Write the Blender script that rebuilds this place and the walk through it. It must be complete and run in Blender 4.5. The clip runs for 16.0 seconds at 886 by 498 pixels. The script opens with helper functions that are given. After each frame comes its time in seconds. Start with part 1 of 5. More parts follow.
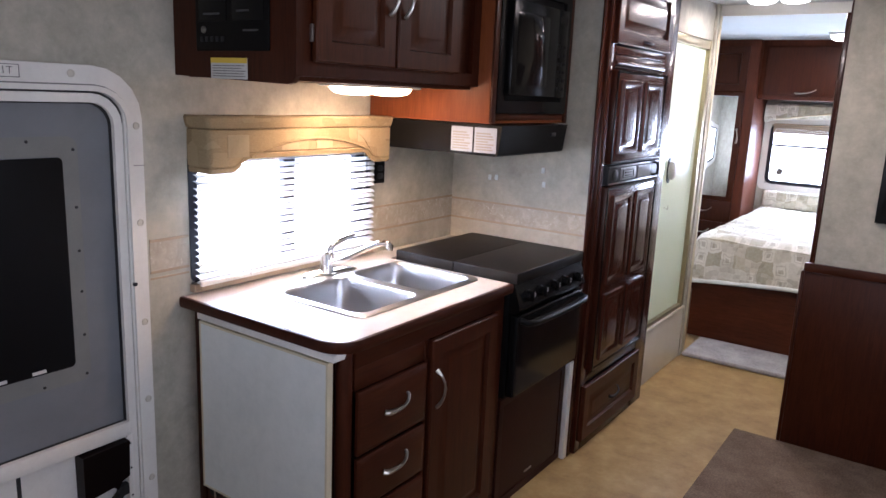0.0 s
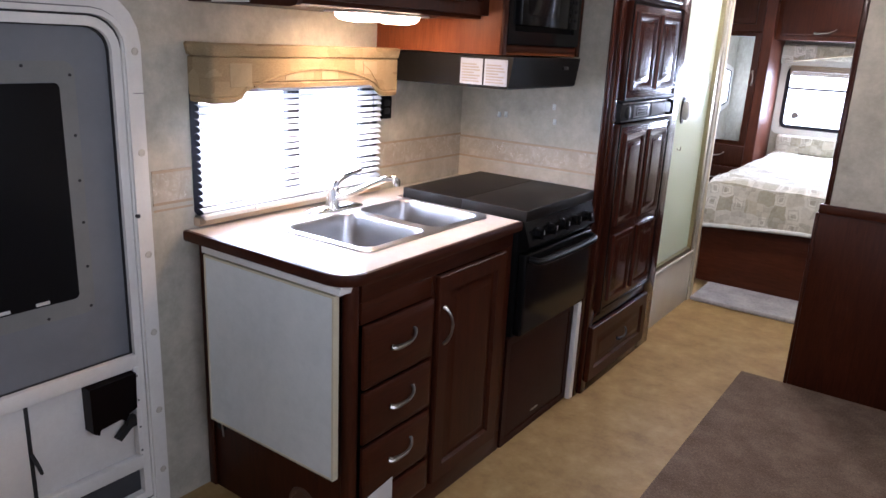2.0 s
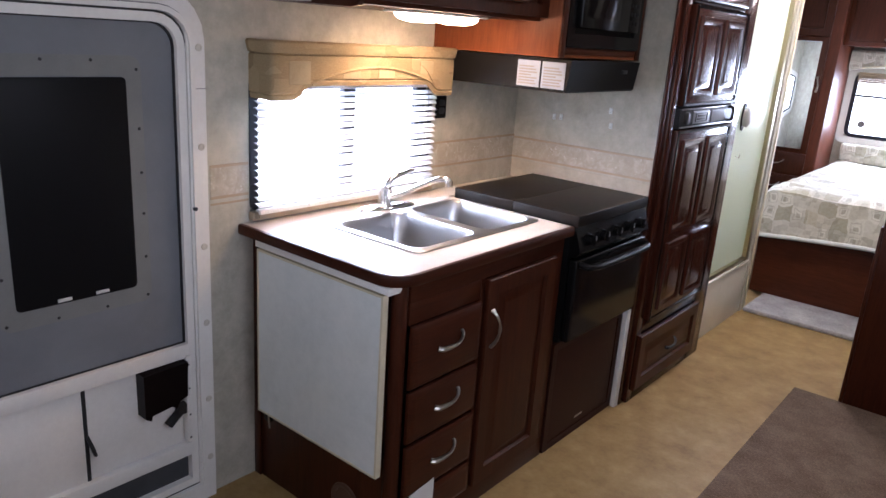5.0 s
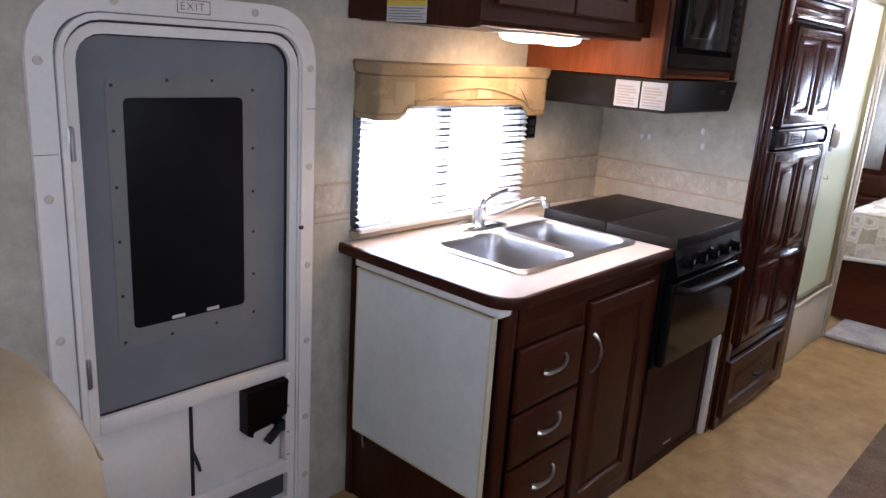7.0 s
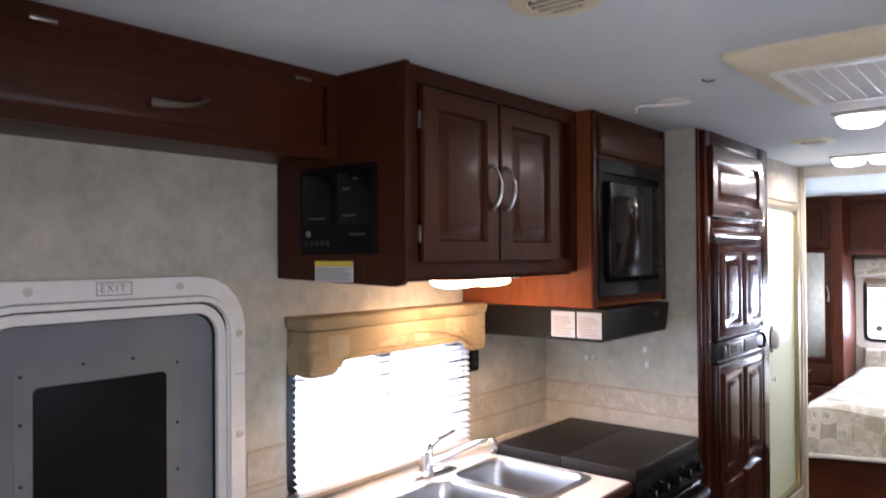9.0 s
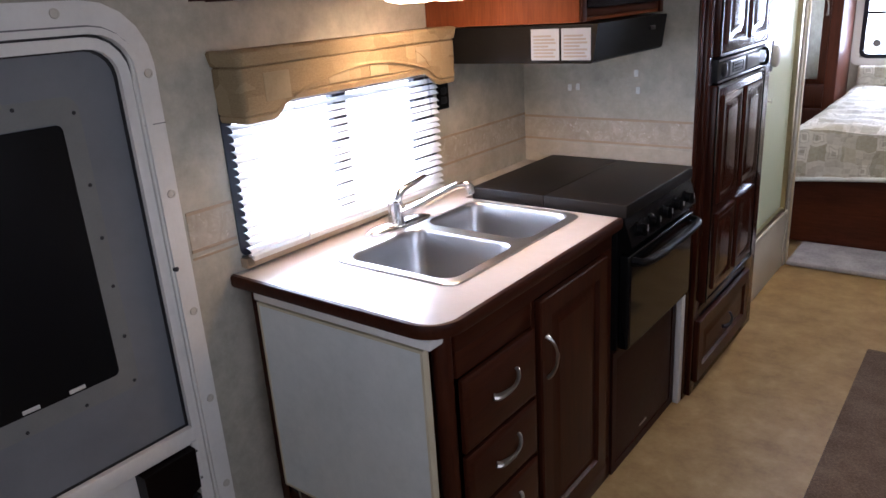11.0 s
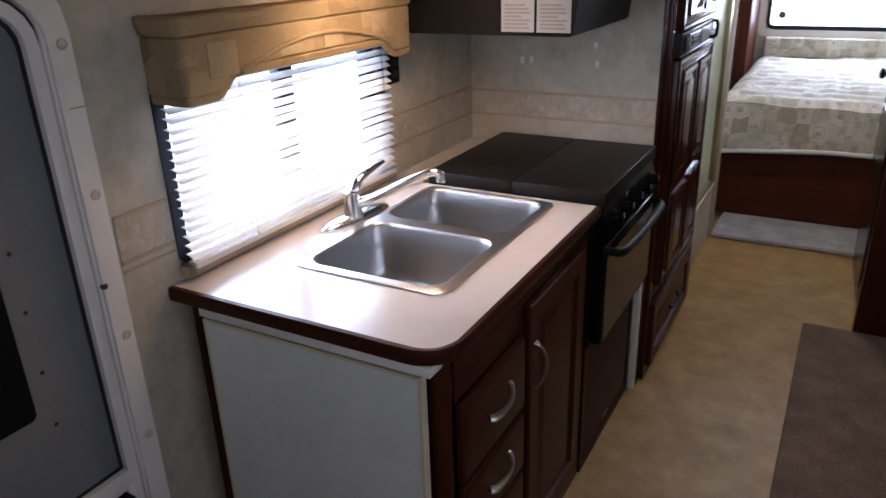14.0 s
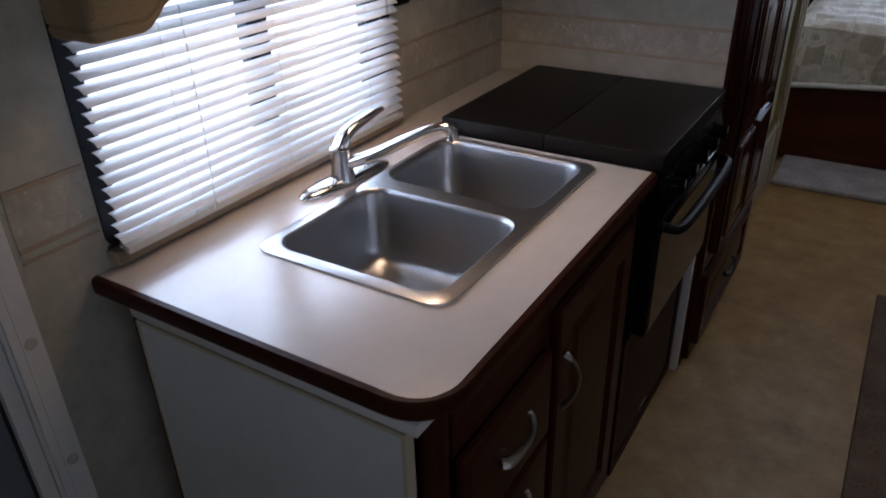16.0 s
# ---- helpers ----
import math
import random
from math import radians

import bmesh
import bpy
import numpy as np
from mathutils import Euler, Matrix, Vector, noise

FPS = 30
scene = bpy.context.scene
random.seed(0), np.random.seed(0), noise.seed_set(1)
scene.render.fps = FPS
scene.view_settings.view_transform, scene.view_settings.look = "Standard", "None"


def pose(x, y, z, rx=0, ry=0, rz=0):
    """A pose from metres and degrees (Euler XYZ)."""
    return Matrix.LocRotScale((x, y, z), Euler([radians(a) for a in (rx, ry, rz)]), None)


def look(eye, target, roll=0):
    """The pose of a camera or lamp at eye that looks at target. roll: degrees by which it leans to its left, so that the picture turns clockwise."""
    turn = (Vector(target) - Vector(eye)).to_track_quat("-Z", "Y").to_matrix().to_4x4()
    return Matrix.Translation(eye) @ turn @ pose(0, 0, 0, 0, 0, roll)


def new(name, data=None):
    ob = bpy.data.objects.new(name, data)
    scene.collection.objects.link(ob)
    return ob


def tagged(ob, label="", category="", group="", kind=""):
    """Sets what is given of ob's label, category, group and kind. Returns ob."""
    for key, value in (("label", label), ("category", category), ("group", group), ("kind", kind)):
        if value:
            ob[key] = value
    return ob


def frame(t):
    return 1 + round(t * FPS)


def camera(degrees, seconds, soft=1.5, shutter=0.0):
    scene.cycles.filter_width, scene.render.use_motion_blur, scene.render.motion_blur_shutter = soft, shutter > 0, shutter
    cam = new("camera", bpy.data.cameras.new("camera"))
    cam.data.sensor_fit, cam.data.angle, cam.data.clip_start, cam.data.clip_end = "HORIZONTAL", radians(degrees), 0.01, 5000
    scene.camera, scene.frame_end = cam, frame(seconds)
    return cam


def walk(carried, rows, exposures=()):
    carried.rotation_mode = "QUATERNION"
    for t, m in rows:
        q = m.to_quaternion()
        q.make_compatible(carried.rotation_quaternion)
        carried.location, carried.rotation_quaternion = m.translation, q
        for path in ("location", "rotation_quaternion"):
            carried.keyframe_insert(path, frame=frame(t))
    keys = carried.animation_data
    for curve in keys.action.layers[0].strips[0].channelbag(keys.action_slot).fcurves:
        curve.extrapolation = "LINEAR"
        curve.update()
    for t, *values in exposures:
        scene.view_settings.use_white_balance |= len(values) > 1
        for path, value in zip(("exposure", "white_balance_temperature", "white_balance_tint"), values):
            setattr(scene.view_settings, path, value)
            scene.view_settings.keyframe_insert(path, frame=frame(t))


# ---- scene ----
cam = camera(62.8, 16.0, soft=1.5, shutter=0.3)
PATH = [
    (0, (1.906, -0.956, 1.562), (0.787, 0.649, 1.143), 2.5),
    (0.5, (1.897, -0.949, 1.548), (0.781, 0.647, 1.094), 2.5),
    (1, (1.886, -0.948, 1.524), (0.777, 0.643, 1.038), 2.5),
    (1.5, (1.881, -0.941, 1.515), (0.775, 0.641, 0.991), 2.6),
    (2, (1.884, -0.93, 1.508), (0.776, 0.64, 0.953), 2.8),
    (2.5, (1.887, -0.92, 1.513), (0.771, 0.637, 0.939), 3.0),
    (3, (1.887, -0.907, 1.516), (0.753, 0.638, 0.944), 3.1),
    (3.5, (1.883, -0.893, 1.523), (0.729, 0.638, 0.952), 3.3),
    (4, (1.879, -0.882, 1.517), (0.701, 0.633, 0.955), 3.3),
    (6.3, (1.783, -1.014, 1.53), (0.552, 0.451, 0.949), 4.5),
    (6.5, (1.76, -1.018, 1.51), (0.507, 0.44, 0.961), 4.3),
    (7, (1.718, -1.034, 1.519), (0.416, 0.387, 0.983), 3.8),
    (7.5, (1.704, -1.018, 1.579), (0.343, 0.379, 1.136), 2.8),
    (8, (1.7, -1.027, 1.659), (0.307, 0.408, 1.612), 2.2),
    (8.5, (1.717, -1.016, 1.683), (0.373, 0.46, 1.8), 1.2),
    (9, (1.719, -0.944, 1.647), (0.44, 0.593, 1.663), -0.4),
    (9.5, (1.671, -0.81, 1.584), (0.44, 0.742, 1.312), -2.2),
    (10, (1.607, -0.631, 1.551), (0.386, 0.799, 1.037), -3.7),
    (12.3, (1.499, -0.753, 1.555), (0.411, 0.771, 0.853), -2.4),
    (12.5, (1.492, -0.708, 1.564), (0.4, 0.81, 0.856), -2.5),
    (13, (1.468, -0.598, 1.604), (0.351, 0.884, 0.858), -2.5),
    (13.5, (1.404, -0.565, 1.606), (0.309, 0.924, 0.84), -2.8),
    (14, (1.227, -0.593, 1.566), (0.316, 1.017, 0.806), -1.9),
    (14.5, (1.185, -0.623, 1.585), (0.457, 1.018, 0.824), -0.3),
    (15, (1.172, -0.492, 1.555), (0.407, 1.152, 0.836), -0.6),
    (15.5, (1.142, -0.275, 1.565), (0.225, 1.249, 0.766), -0.9),
    (16, (1.063, -0.212, 1.525), (0.147, 1.230, 0.585), -1.5),
]
EXPOSURES = [(0, -0.1, 5570, 24), (4, -0.1, 5570, 24), (7, -0.1, 5570, 24), (8, -0.2, 5570, 24), (9, 0.05, 5760, 24), (9.5, 0.0, 5680, 24), (10, -0.26, 5570, 24), (12.5, -0.76, 5720, 23),
             (13.5, -1.01, 5720, 23), (14.2, -1.27, 5720, 23), (14.6, -1.33, 5720, 23), (15.2, -1.86, 5550, 23), (16, -2.36, 5450, 20)]
walk(cam, [(t, look(eye, target, roll)) for t, eye, target, roll in PATH], EXPOSURES)

# ---------------------------------------------------------------- world and light
SUN_ELEVATION, SUN_ROTATION = radians(48), radians(200)
world = bpy.data.worlds.new("sky")
scene.world = world
world.use_nodes = True
wn = world.node_tree.nodes
sky = wn.new("ShaderNodeTexSky")
sky.sky_type, sky.sun_disc = "NISHITA", False
sky.sun_elevation, sky.sun_rotation = SUN_ELEVATION, SUN_ROTATION
wn["Background"].inputs["Strength"].default_value = 0.12
world.node_tree.links.new(sky.outputs["Color"], wn["Background"].inputs["Color"])

sun = new("sun", bpy.data.lights.new("sun", "SUN"))
sun.data.energy, sun.data.angle, sun.data.color = 2.5, radians(0.5), (1.0, 0.95, 0.87)
sun.matrix_basis = pose(0, 0, 8, 42, 0, 160)


def area_lamp(name, m, sx, sy, watts, color):
    ob = new(name, bpy.data.lights.new(name, "AREA"))
    ob.data.shape, ob.data.size, ob.data.size_y = "RECTANGLE", sx, sy
    ob.data.energy, ob.data.color = watts, color
    ob.matrix_basis = m
    return ob


DAY = (0.81, 0.915, 1.0)
CABIN_DAY = (0.97, 0.96, 0.92)
area_lamp("windshield_daylight", look((1.2, -2.55, 1.35), (1.2, 1.0, 1.0)), 1.9, 0.9, 12.5, CABIN_DAY)
area_lamp("side_window_daylight", look((2.38, -0.35, 1.45), (0.0, -0.1, 1.2)), 1.5, 0.65, 13, CABIN_DAY)
area_lamp("kitchen_window_daylight", look((-0.088, 0.82, 1.14), (1.0, 0.82, 0.96)), 0.78, 0.36, 26, DAY)
area_lamp("bedroom_window_daylight", look((1.15, 5.63, 1.20), (1.15, 4.0, 0.9)), 1.0, 0.42, 40, DAY)
# Added fill at an unseen side opening, to brighten the bedroom.
area_lamp("bedroom_side_fill", look((2.36, 4.9, 1.3), (0.5, 4.7, 0.8)), 0.9, 0.5, 6, DAY)
area_lamp("shower_skylight", look((0.3, 3.1, 2.08), (0.3, 3.1, 0)), 0.4, 0.5, 11, (0.97, 1.0, 0.93))


# ---------------------------------------------------------------- materials
def material(name, color, rough=0.6, metal=0.0, spec=0.5):
    m = bpy.data.materials.new(name)
    m.use_nodes = True
    b = m.node_tree.nodes["Principled BSDF"]
    b.inputs["Base Color"].default_value = (*color, 1)
    b.inputs["Roughness"].default_value, b.inputs["Metallic"].default_value = rough, metal
    b.inputs["Specular IOR Level"].default_value = spec
    return m


def node(m, kind, **values):
    n = m.node_tree.nodes.new(kind)
    for key, value in values.items():
        n.inputs[key].default_value = value
    return n


def link(m, a, b):
    m.node_tree.links.new(a, b)


def coords(m, scale=(1, 1, 1)):
    tc, mp = node(m, "ShaderNodeTexCoord"), node(m, "ShaderNodeMapping")
    mp.inputs["Scale"].default_value = scale
    link(m, tc.outputs["Object"], mp.inputs["Vector"])
    return mp.outputs["Vector"]


def noise_tex(m, vec, scale, detail=4.0, rough=0.55, distortion=0.0):
    n = node(m, "ShaderNodeTexNoise", Scale=scale, Detail=detail, Roughness=rough, Distortion=distortion)
    link(m, vec, n.inputs["Vector"])
    return n.outputs["Fac"]


def ramp(m, fac, stops):
    r = node(m, "ShaderNodeValToRGB")
    while len(r.color_ramp.elements) < len(stops):
        r.color_ramp.elements.new(0.5)
    for e, (p, c) in zip(r.color_ramp.elements, stops):
        e.position, e.color = p, (*c, 1)
    link(m, fac, r.inputs["Fac"])
    return r.outputs["Color"]


def mixed(m, a, b, fac, how="MIX"):
    n = node(m, "ShaderNodeMix")
    n.data_type, n.blend_type = "RGBA", how
    link(m, a, n.inputs[6])
    link(m, b, n.inputs[7])
    if isinstance(fac, float):
        n.inputs[0].default_value = fac
    else:
        link(m, fac, n.inputs[0])
    return n.outputs[2]


def bsdf(m):
    return m.node_tree.nodes["Principled BSDF"]


def bump(m, height, strength, distance=0.002):
    n = node(m, "ShaderNodeBump", Strength=strength, Distance=distance)
    link(m, height, n.inputs["Height"])
    link(m, n.outputs["Normal"], bsdf(m).inputs["Normal"])


def rough_from(m, fac, lo, hi):
    n = node(m, "ShaderNodeMapRange")
    n.inputs["To Min"].default_value, n.inputs["To Max"].default_value = lo, hi
    link(m, fac, n.inputs["Value"])
    link(m, n.outputs["Result"], bsdf(m).inputs["Roughness"])


def mottled(name, dark, mid, light, scale, fine, rough=0.6, strength=0.25, spec=0.3, share=0.4):
    """Two scales of blotches and a fine relief."""
    m = material(name, mid, rough, 0, spec)
    v = coords(m)
    big, small = noise_tex(m, v, scale, 9, 0.68, 0.1), noise_tex(m, v, fine, 6, 0.75)
    c1 = ramp(m, big, [(0.3, dark), (0.5, mid), (0.7, light)])
    c2 = ramp(m, small, [(0.3, dark), (0.55, mid), (0.75, light)])
    link(m, mixed(m, c1, c2, share), bsdf(m).inputs["Base Color"])
    rough_from(m, small, rough - 0.08, rough + 0.1)
    bump(m, small, strength)
    return m


def wood(name, dark, light, along="z", rough=0.36, grain=1.0, coat=0.02):
    m = material(name, light, rough, 0, 0.15)
    s = {"x": (2.2, 26, 26), "y": (26, 2.2, 26), "z": (26, 26, 2.2)}[along]
    v = coords(m, s)
    g = noise_tex(m, v, 1.6 * grain, 6, 0.62, 1.4)
    f = noise_tex(m, v, 9.0 * grain, 3, 0.6)
    blot = noise_tex(m, coords(m), 3.0, 3, 0.5)
    c = mixed(m, ramp(m, g, [(0.28, dark), (0.72, light)]), ramp(m, f, [(0.35, dark), (0.7, light)]), 0.3)
    c = mixed(m, c, ramp(m, blot, [(0.3, (0.72, 0.72, 0.72)), (0.7, (1.15, 1.1, 1.05))]), 0.6, "MULTIPLY")
    link(m, c, bsdf(m).inputs["Base Color"])
    rough_from(m, f, rough - 0.06, rough + 0.1)
    bump(m, f, 0.08, 0.001)
    bsdf(m).inputs["Coat Weight"].default_value = coat
    bsdf(m).inputs["Coat Roughness"].default_value = 0.12
    return m


CHERRY_D, CHERRY_L = (0.0235, 0.0060, 0.0026), (0.064, 0.0166, 0.0066)
wood_v = wood("cherry_upright", CHERRY_D, CHERRY_L, "z")
wood_h = wood("cherry_lengthwise", CHERRY_D, CHERRY_L, "y")
wood_x = wood("cherry_crosswise", CHERRY_D, CHERRY_L, "x")
wood_door = wood("cherry_varnished", (0.034, 0.0095, 0.0038), (0.078, 0.0225, 0.0085), "z", 0.38, 0.8, 0.05)
wood_gloss = wood("cherry_lacquered", (0.025, 0.0070, 0.0038), (0.062, 0.0165, 0.0085), "z", 0.22, 1.0, 0.32)
# Brighter copy of the cherry, the under-cabinet lamp's glow put into its colour.
wood_lamplit = wood("cherry_lamplit", (0.115, 0.0305, 0.0096), (0.20, 0.058, 0.0175), "z", 0.33)
wood_bedroom = wood("cherry_bedroom", (0.042, 0.0115, 0.0055), (0.102, 0.027, 0.0115), "z", 0.42)
wood_mid = wood("cherry_middle", (0.050, 0.0135, 0.006), (0.115, 0.031, 0.0135), "x", 0.4)
wallpaper = mottled("wallpaper", (0.310, 0.294, 0.238), (0.440, 0.416, 0.342), (0.575, 0.54, 0.448), 9.0, 32, 0.66, 0.25, 0.32, 0.34)
ceiling_mat = mottled("ceiling_vinyl", (0.485, 0.53, 0.55), (0.545, 0.59, 0.61), (0.59, 0.635, 0.65), 2.0, 90, 0.75, 0.3)
vinyl = mottled("floor_vinyl", (0.205, 0.116, 0.036), (0.335, 0.218, 0.080), (0.460, 0.335, 0.155), 7.0, 44, 0.42, 0.12, 0.55, 0.25)
carpet_brown = mottled("carpet_brown", (0.065, 0.048, 0.037), (0.165, 0.125, 0.098), (0.30, 0.24, 0.19), 6.0, 130, 0.95, 1.0, 0.05, 0.62)
carpet_grey = mottled("carpet_grey", (0.20, 0.19, 0.195), (0.40, 0.385, 0.39), (0.62, 0.60, 0.60), 9.0, 120, 0.95, 1.0, 0.05, 0.6)
laminate = mottled("counter_laminate", (0.61, 0.57, 0.535), (0.66, 0.62, 0.585), (0.70, 0.66, 0.63), 9.0, 30, 0.19, 0.0, 0.9)
white_lam = mottled("white_laminate", (0.59, 0.625, 0.60), (0.70, 0.73, 0.705), (0.775, 0.795, 0.77), 4.0, 30, 0.5, 0.15)
door_white = mottled("door_white", (0.66, 0.64, 0.605), (0.74, 0.725, 0.685), (0.79, 0.775, 0.735), 5.0, 70, 0.45, 0.05)
cream_plastic = mottled("cream_plastic", (0.56, 0.50, 0.34), (0.63, 0.57, 0.41), (0.67, 0.62, 0.47), 6, 50, 0.5, 0.05)
shower_white = mottled("shower_white", (0.52, 0.48, 0.39), (0.60, 0.56, 0.47), (0.66, 0.62, 0.53), 3, 40, 0.4, 0.05)
screen_mat = mottled("insect_screen", (0.148, 0.157, 0.170), (0.182, 0.193, 0.208), (0.212, 0.224, 0.240), 4, 420, 0.75, 0.5, 0.08)
black_pane = material("black_pane", (0.006, 0.006, 0.007), 0.4, 0, 0.12)
black_gloss = material("black_gloss", (0.005, 0.005, 0.0052), 0.17, 0, 0.16)
black_plastic = mottled("black_plastic", (0.0028, 0.0026, 0.0027), (0.0042, 0.0039, 0.0040), (0.0058, 0.0055, 0.0055), 5, 300, 0.46, 0.15, 0.10)
cover_black = mottled("cover_black", (0.007, 0.0055, 0.0047), (0.010, 0.0082, 0.007), (0.014, 0.0115, 0.009), 6, 240, 0.46, 0.12, 0.17)
oven_glass = material("oven_glass", (0.008, 0.007, 0.007), 0.10, 0, 0.26)
olive_frame = mottled("worn_gasket", (0.150, 0.156, 0.154), (0.182, 0.188, 0.182), (0.210, 0.216, 0.206), 8, 200, 0.65, 0.2)
rubber = material("rubber", (0.012, 0.012, 0.013), 0.55)
dark_alu = material("dark_window_frame", (0.012, 0.012, 0.018), 0.4, 0, 0.25)
nickel = material("brushed_nickel", (0.38, 0.36, 0.325), 0.32, 1.0)
chrome = material("chrome", (0.80, 0.80, 0.80), 0.17, 1.0)
gold = material("dull_brass", (0.44, 0.385, 0.25), 0.3, 1.0)
steel = material("brushed_steel", (0.42, 0.42, 0.425), 0.3, 1.0)
sv = noise_tex(steel, coords(steel, (6, 160, 160)), 2.0, 3)
rough_from(steel, sv, 0.29, 0.37)
rim_steel = material("satin_steel", (0.56, 0.555, 0.55), 0.34, 1.0)
paper = material("label_paper", (0.60, 0.60, 0.58), 0.6)
label_grey = material("grey_label_paper", (0.25, 0.29, 0.36), 0.6)
smoked = mottled("smoked_brown", (0.020, 0.0066, 0.0046), (0.030, 0.0098, 0.0066), (0.036, 0.0120, 0.0082), 5, 60, 0.42, 0.02, 0.09)
control_grey = material("charcoal_plastic", (0.024, 0.025, 0.028), 0.5, 0, 0.2)
# Charcoal control face raised to a lighter grey that stands for a reflection.
sheen_grey = material("sheen_grey_panel", (0.085, 0.087, 0.095), 0.28, 0, 0.5)
satin_trim = material("satin_trim", (0.42, 0.42, 0.44), 0.3, 1.0)
brown_plastic = material("brown_plastic", (0.085, 0.045, 0.028), 0.45, 0, 0.3)
kick_mesh = mottled("kick_mesh", (0.045, 0.047, 0.05), (0.06, 0.063, 0.067), (0.08, 0.083, 0.088), 5, 400, 0.8, 0.4, 0.08)
handle_black = material("handle_black", (0.004, 0.004, 0.0045), 0.42, 0, 0.12)
# A white headrail against the light; its violet shade is put into the colour.
shaded_rail = material("shaded_headrail", (0.10, 0.085, 0.14), 0.5)
print_grey = material("label_print", (0.20, 0.195, 0.19), 0.7)
yellow_ink = material("label_yellow", (0.72, 0.52, 0.06), 0.6)
beige_plastic = material("socket_plastic", (0.55, 0.52, 0.45), 0.4)
dark_red = material("latch_black", (0.0045, 0.0022, 0.0024), 0.4, 0, 0.12)
leather = mottled("seat_leather", (0.30, 0.215, 0.115), (0.385, 0.285, 0.165), (0.45, 0.355, 0.225), 5, 130, 0.5, 0.25)
mirror = material("mirror", (0.86, 0.88, 0.88), 0.03, 1.0)

valance_mat = material("valance_fabric", (0.45, 0.36, 0.22), 0.85, 0, 0.15)
vv = node(valance_mat, "ShaderNodeTexVoronoi", Scale=9.0)
vv.distance = "CHEBYCHEV"
link(valance_mat, coords(valance_mat, (1, 1, 1.3)), vv.inputs["Vector"])
weave = noise_tex(valance_mat, coords(valance_mat, (1, 1, 3)), 160, 3)
vc = mixed(valance_mat, ramp(valance_mat, vv.outputs["Color"], [(0.2, (0.215, 0.155, 0.085)), (0.5, (0.30, 0.225, 0.128)), (0.9, (0.39, 0.302, 0.182))]),
           ramp(valance_mat, weave, [(0.3, (0.19, 0.138, 0.072)), (0.7, (0.37, 0.285, 0.165))]), 0.35)
link(valance_mat, vc, bsdf(valance_mat).inputs["Base Color"])
bump(valance_mat, weave, 0.8)

valance_patch = mottled("valance_patch", (0.29, 0.23, 0.14), (0.345, 0.28, 0.175), (0.39, 0.32, 0.205), 20, 150, 0.85, 0.3, 0.15)

border_mat = material("wallpaper_border", (0.5, 0.43, 0.34), 0.62, 0, 0.3)
bv = noise_tex(border_mat, coords(border_mat), 30, 6, 0.72, 0.8)
bl = noise_tex(border_mat, coords(border_mat), 7, 3)
bf = noise_tex(border_mat, coords(border_mat), 75, 3, 0.5, 1.5)
bc0 = mixed(border_mat, ramp(border_mat, bv, [(0.33, (0.33, 0.285, 0.215)), (0.52, (0.425, 0.38, 0.305)), (0.68, (0.57, 0.54, 0.475))]),
            ramp(border_mat, bl, [(0.35, (0.38, 0.335, 0.265)), (0.65, (0.50, 0.465, 0.395))]), 0.4)
link(border_mat, mixed(border_mat, bc0, ramp(border_mat, bf, [(0.0, (0.80, 0.78, 0.74)), (1.0, (0.84, 0.82, 0.78))]), ramp(border_mat, bf, [(0.66, (0, 0, 0)), (0.72, (0.8, 0.8, 0.8))])), bsdf(border_mat).inputs["Base Color"])
border_line = mottled("border_line", (0.32, 0.245, 0.165), (0.38, 0.30, 0.21), (0.44, 0.365, 0.275), 8, 60, 0.7, 0.1)

# Wallpaper below the border, with lamp warmth mixed into its colour.
lampwarm_foot = mottled("lampwarm_foot", (0.35, 0.315, 0.25), (0.45, 0.41, 0.335), (0.55, 0.51, 0.43), 9, 40, 0.68, 0.15, 0.3, 0.35)

bedspread = material("bedspread", (0.5, 0.46, 0.36), 0.6, 0, 0.3)
bsdf(bedspread).inputs["Sheen Weight"].default_value = 0.1
bsdf(bedspread).inputs["Sheen Roughness"].default_value = 0.4


def vmath(m, how, a, b=None):
    n = node(m, "ShaderNodeVectorMath")
    n.operation = how
    link(m, a, n.inputs[0])
    if b is not None:
        n.inputs[1].default_value = b
    return n.outputs[0]


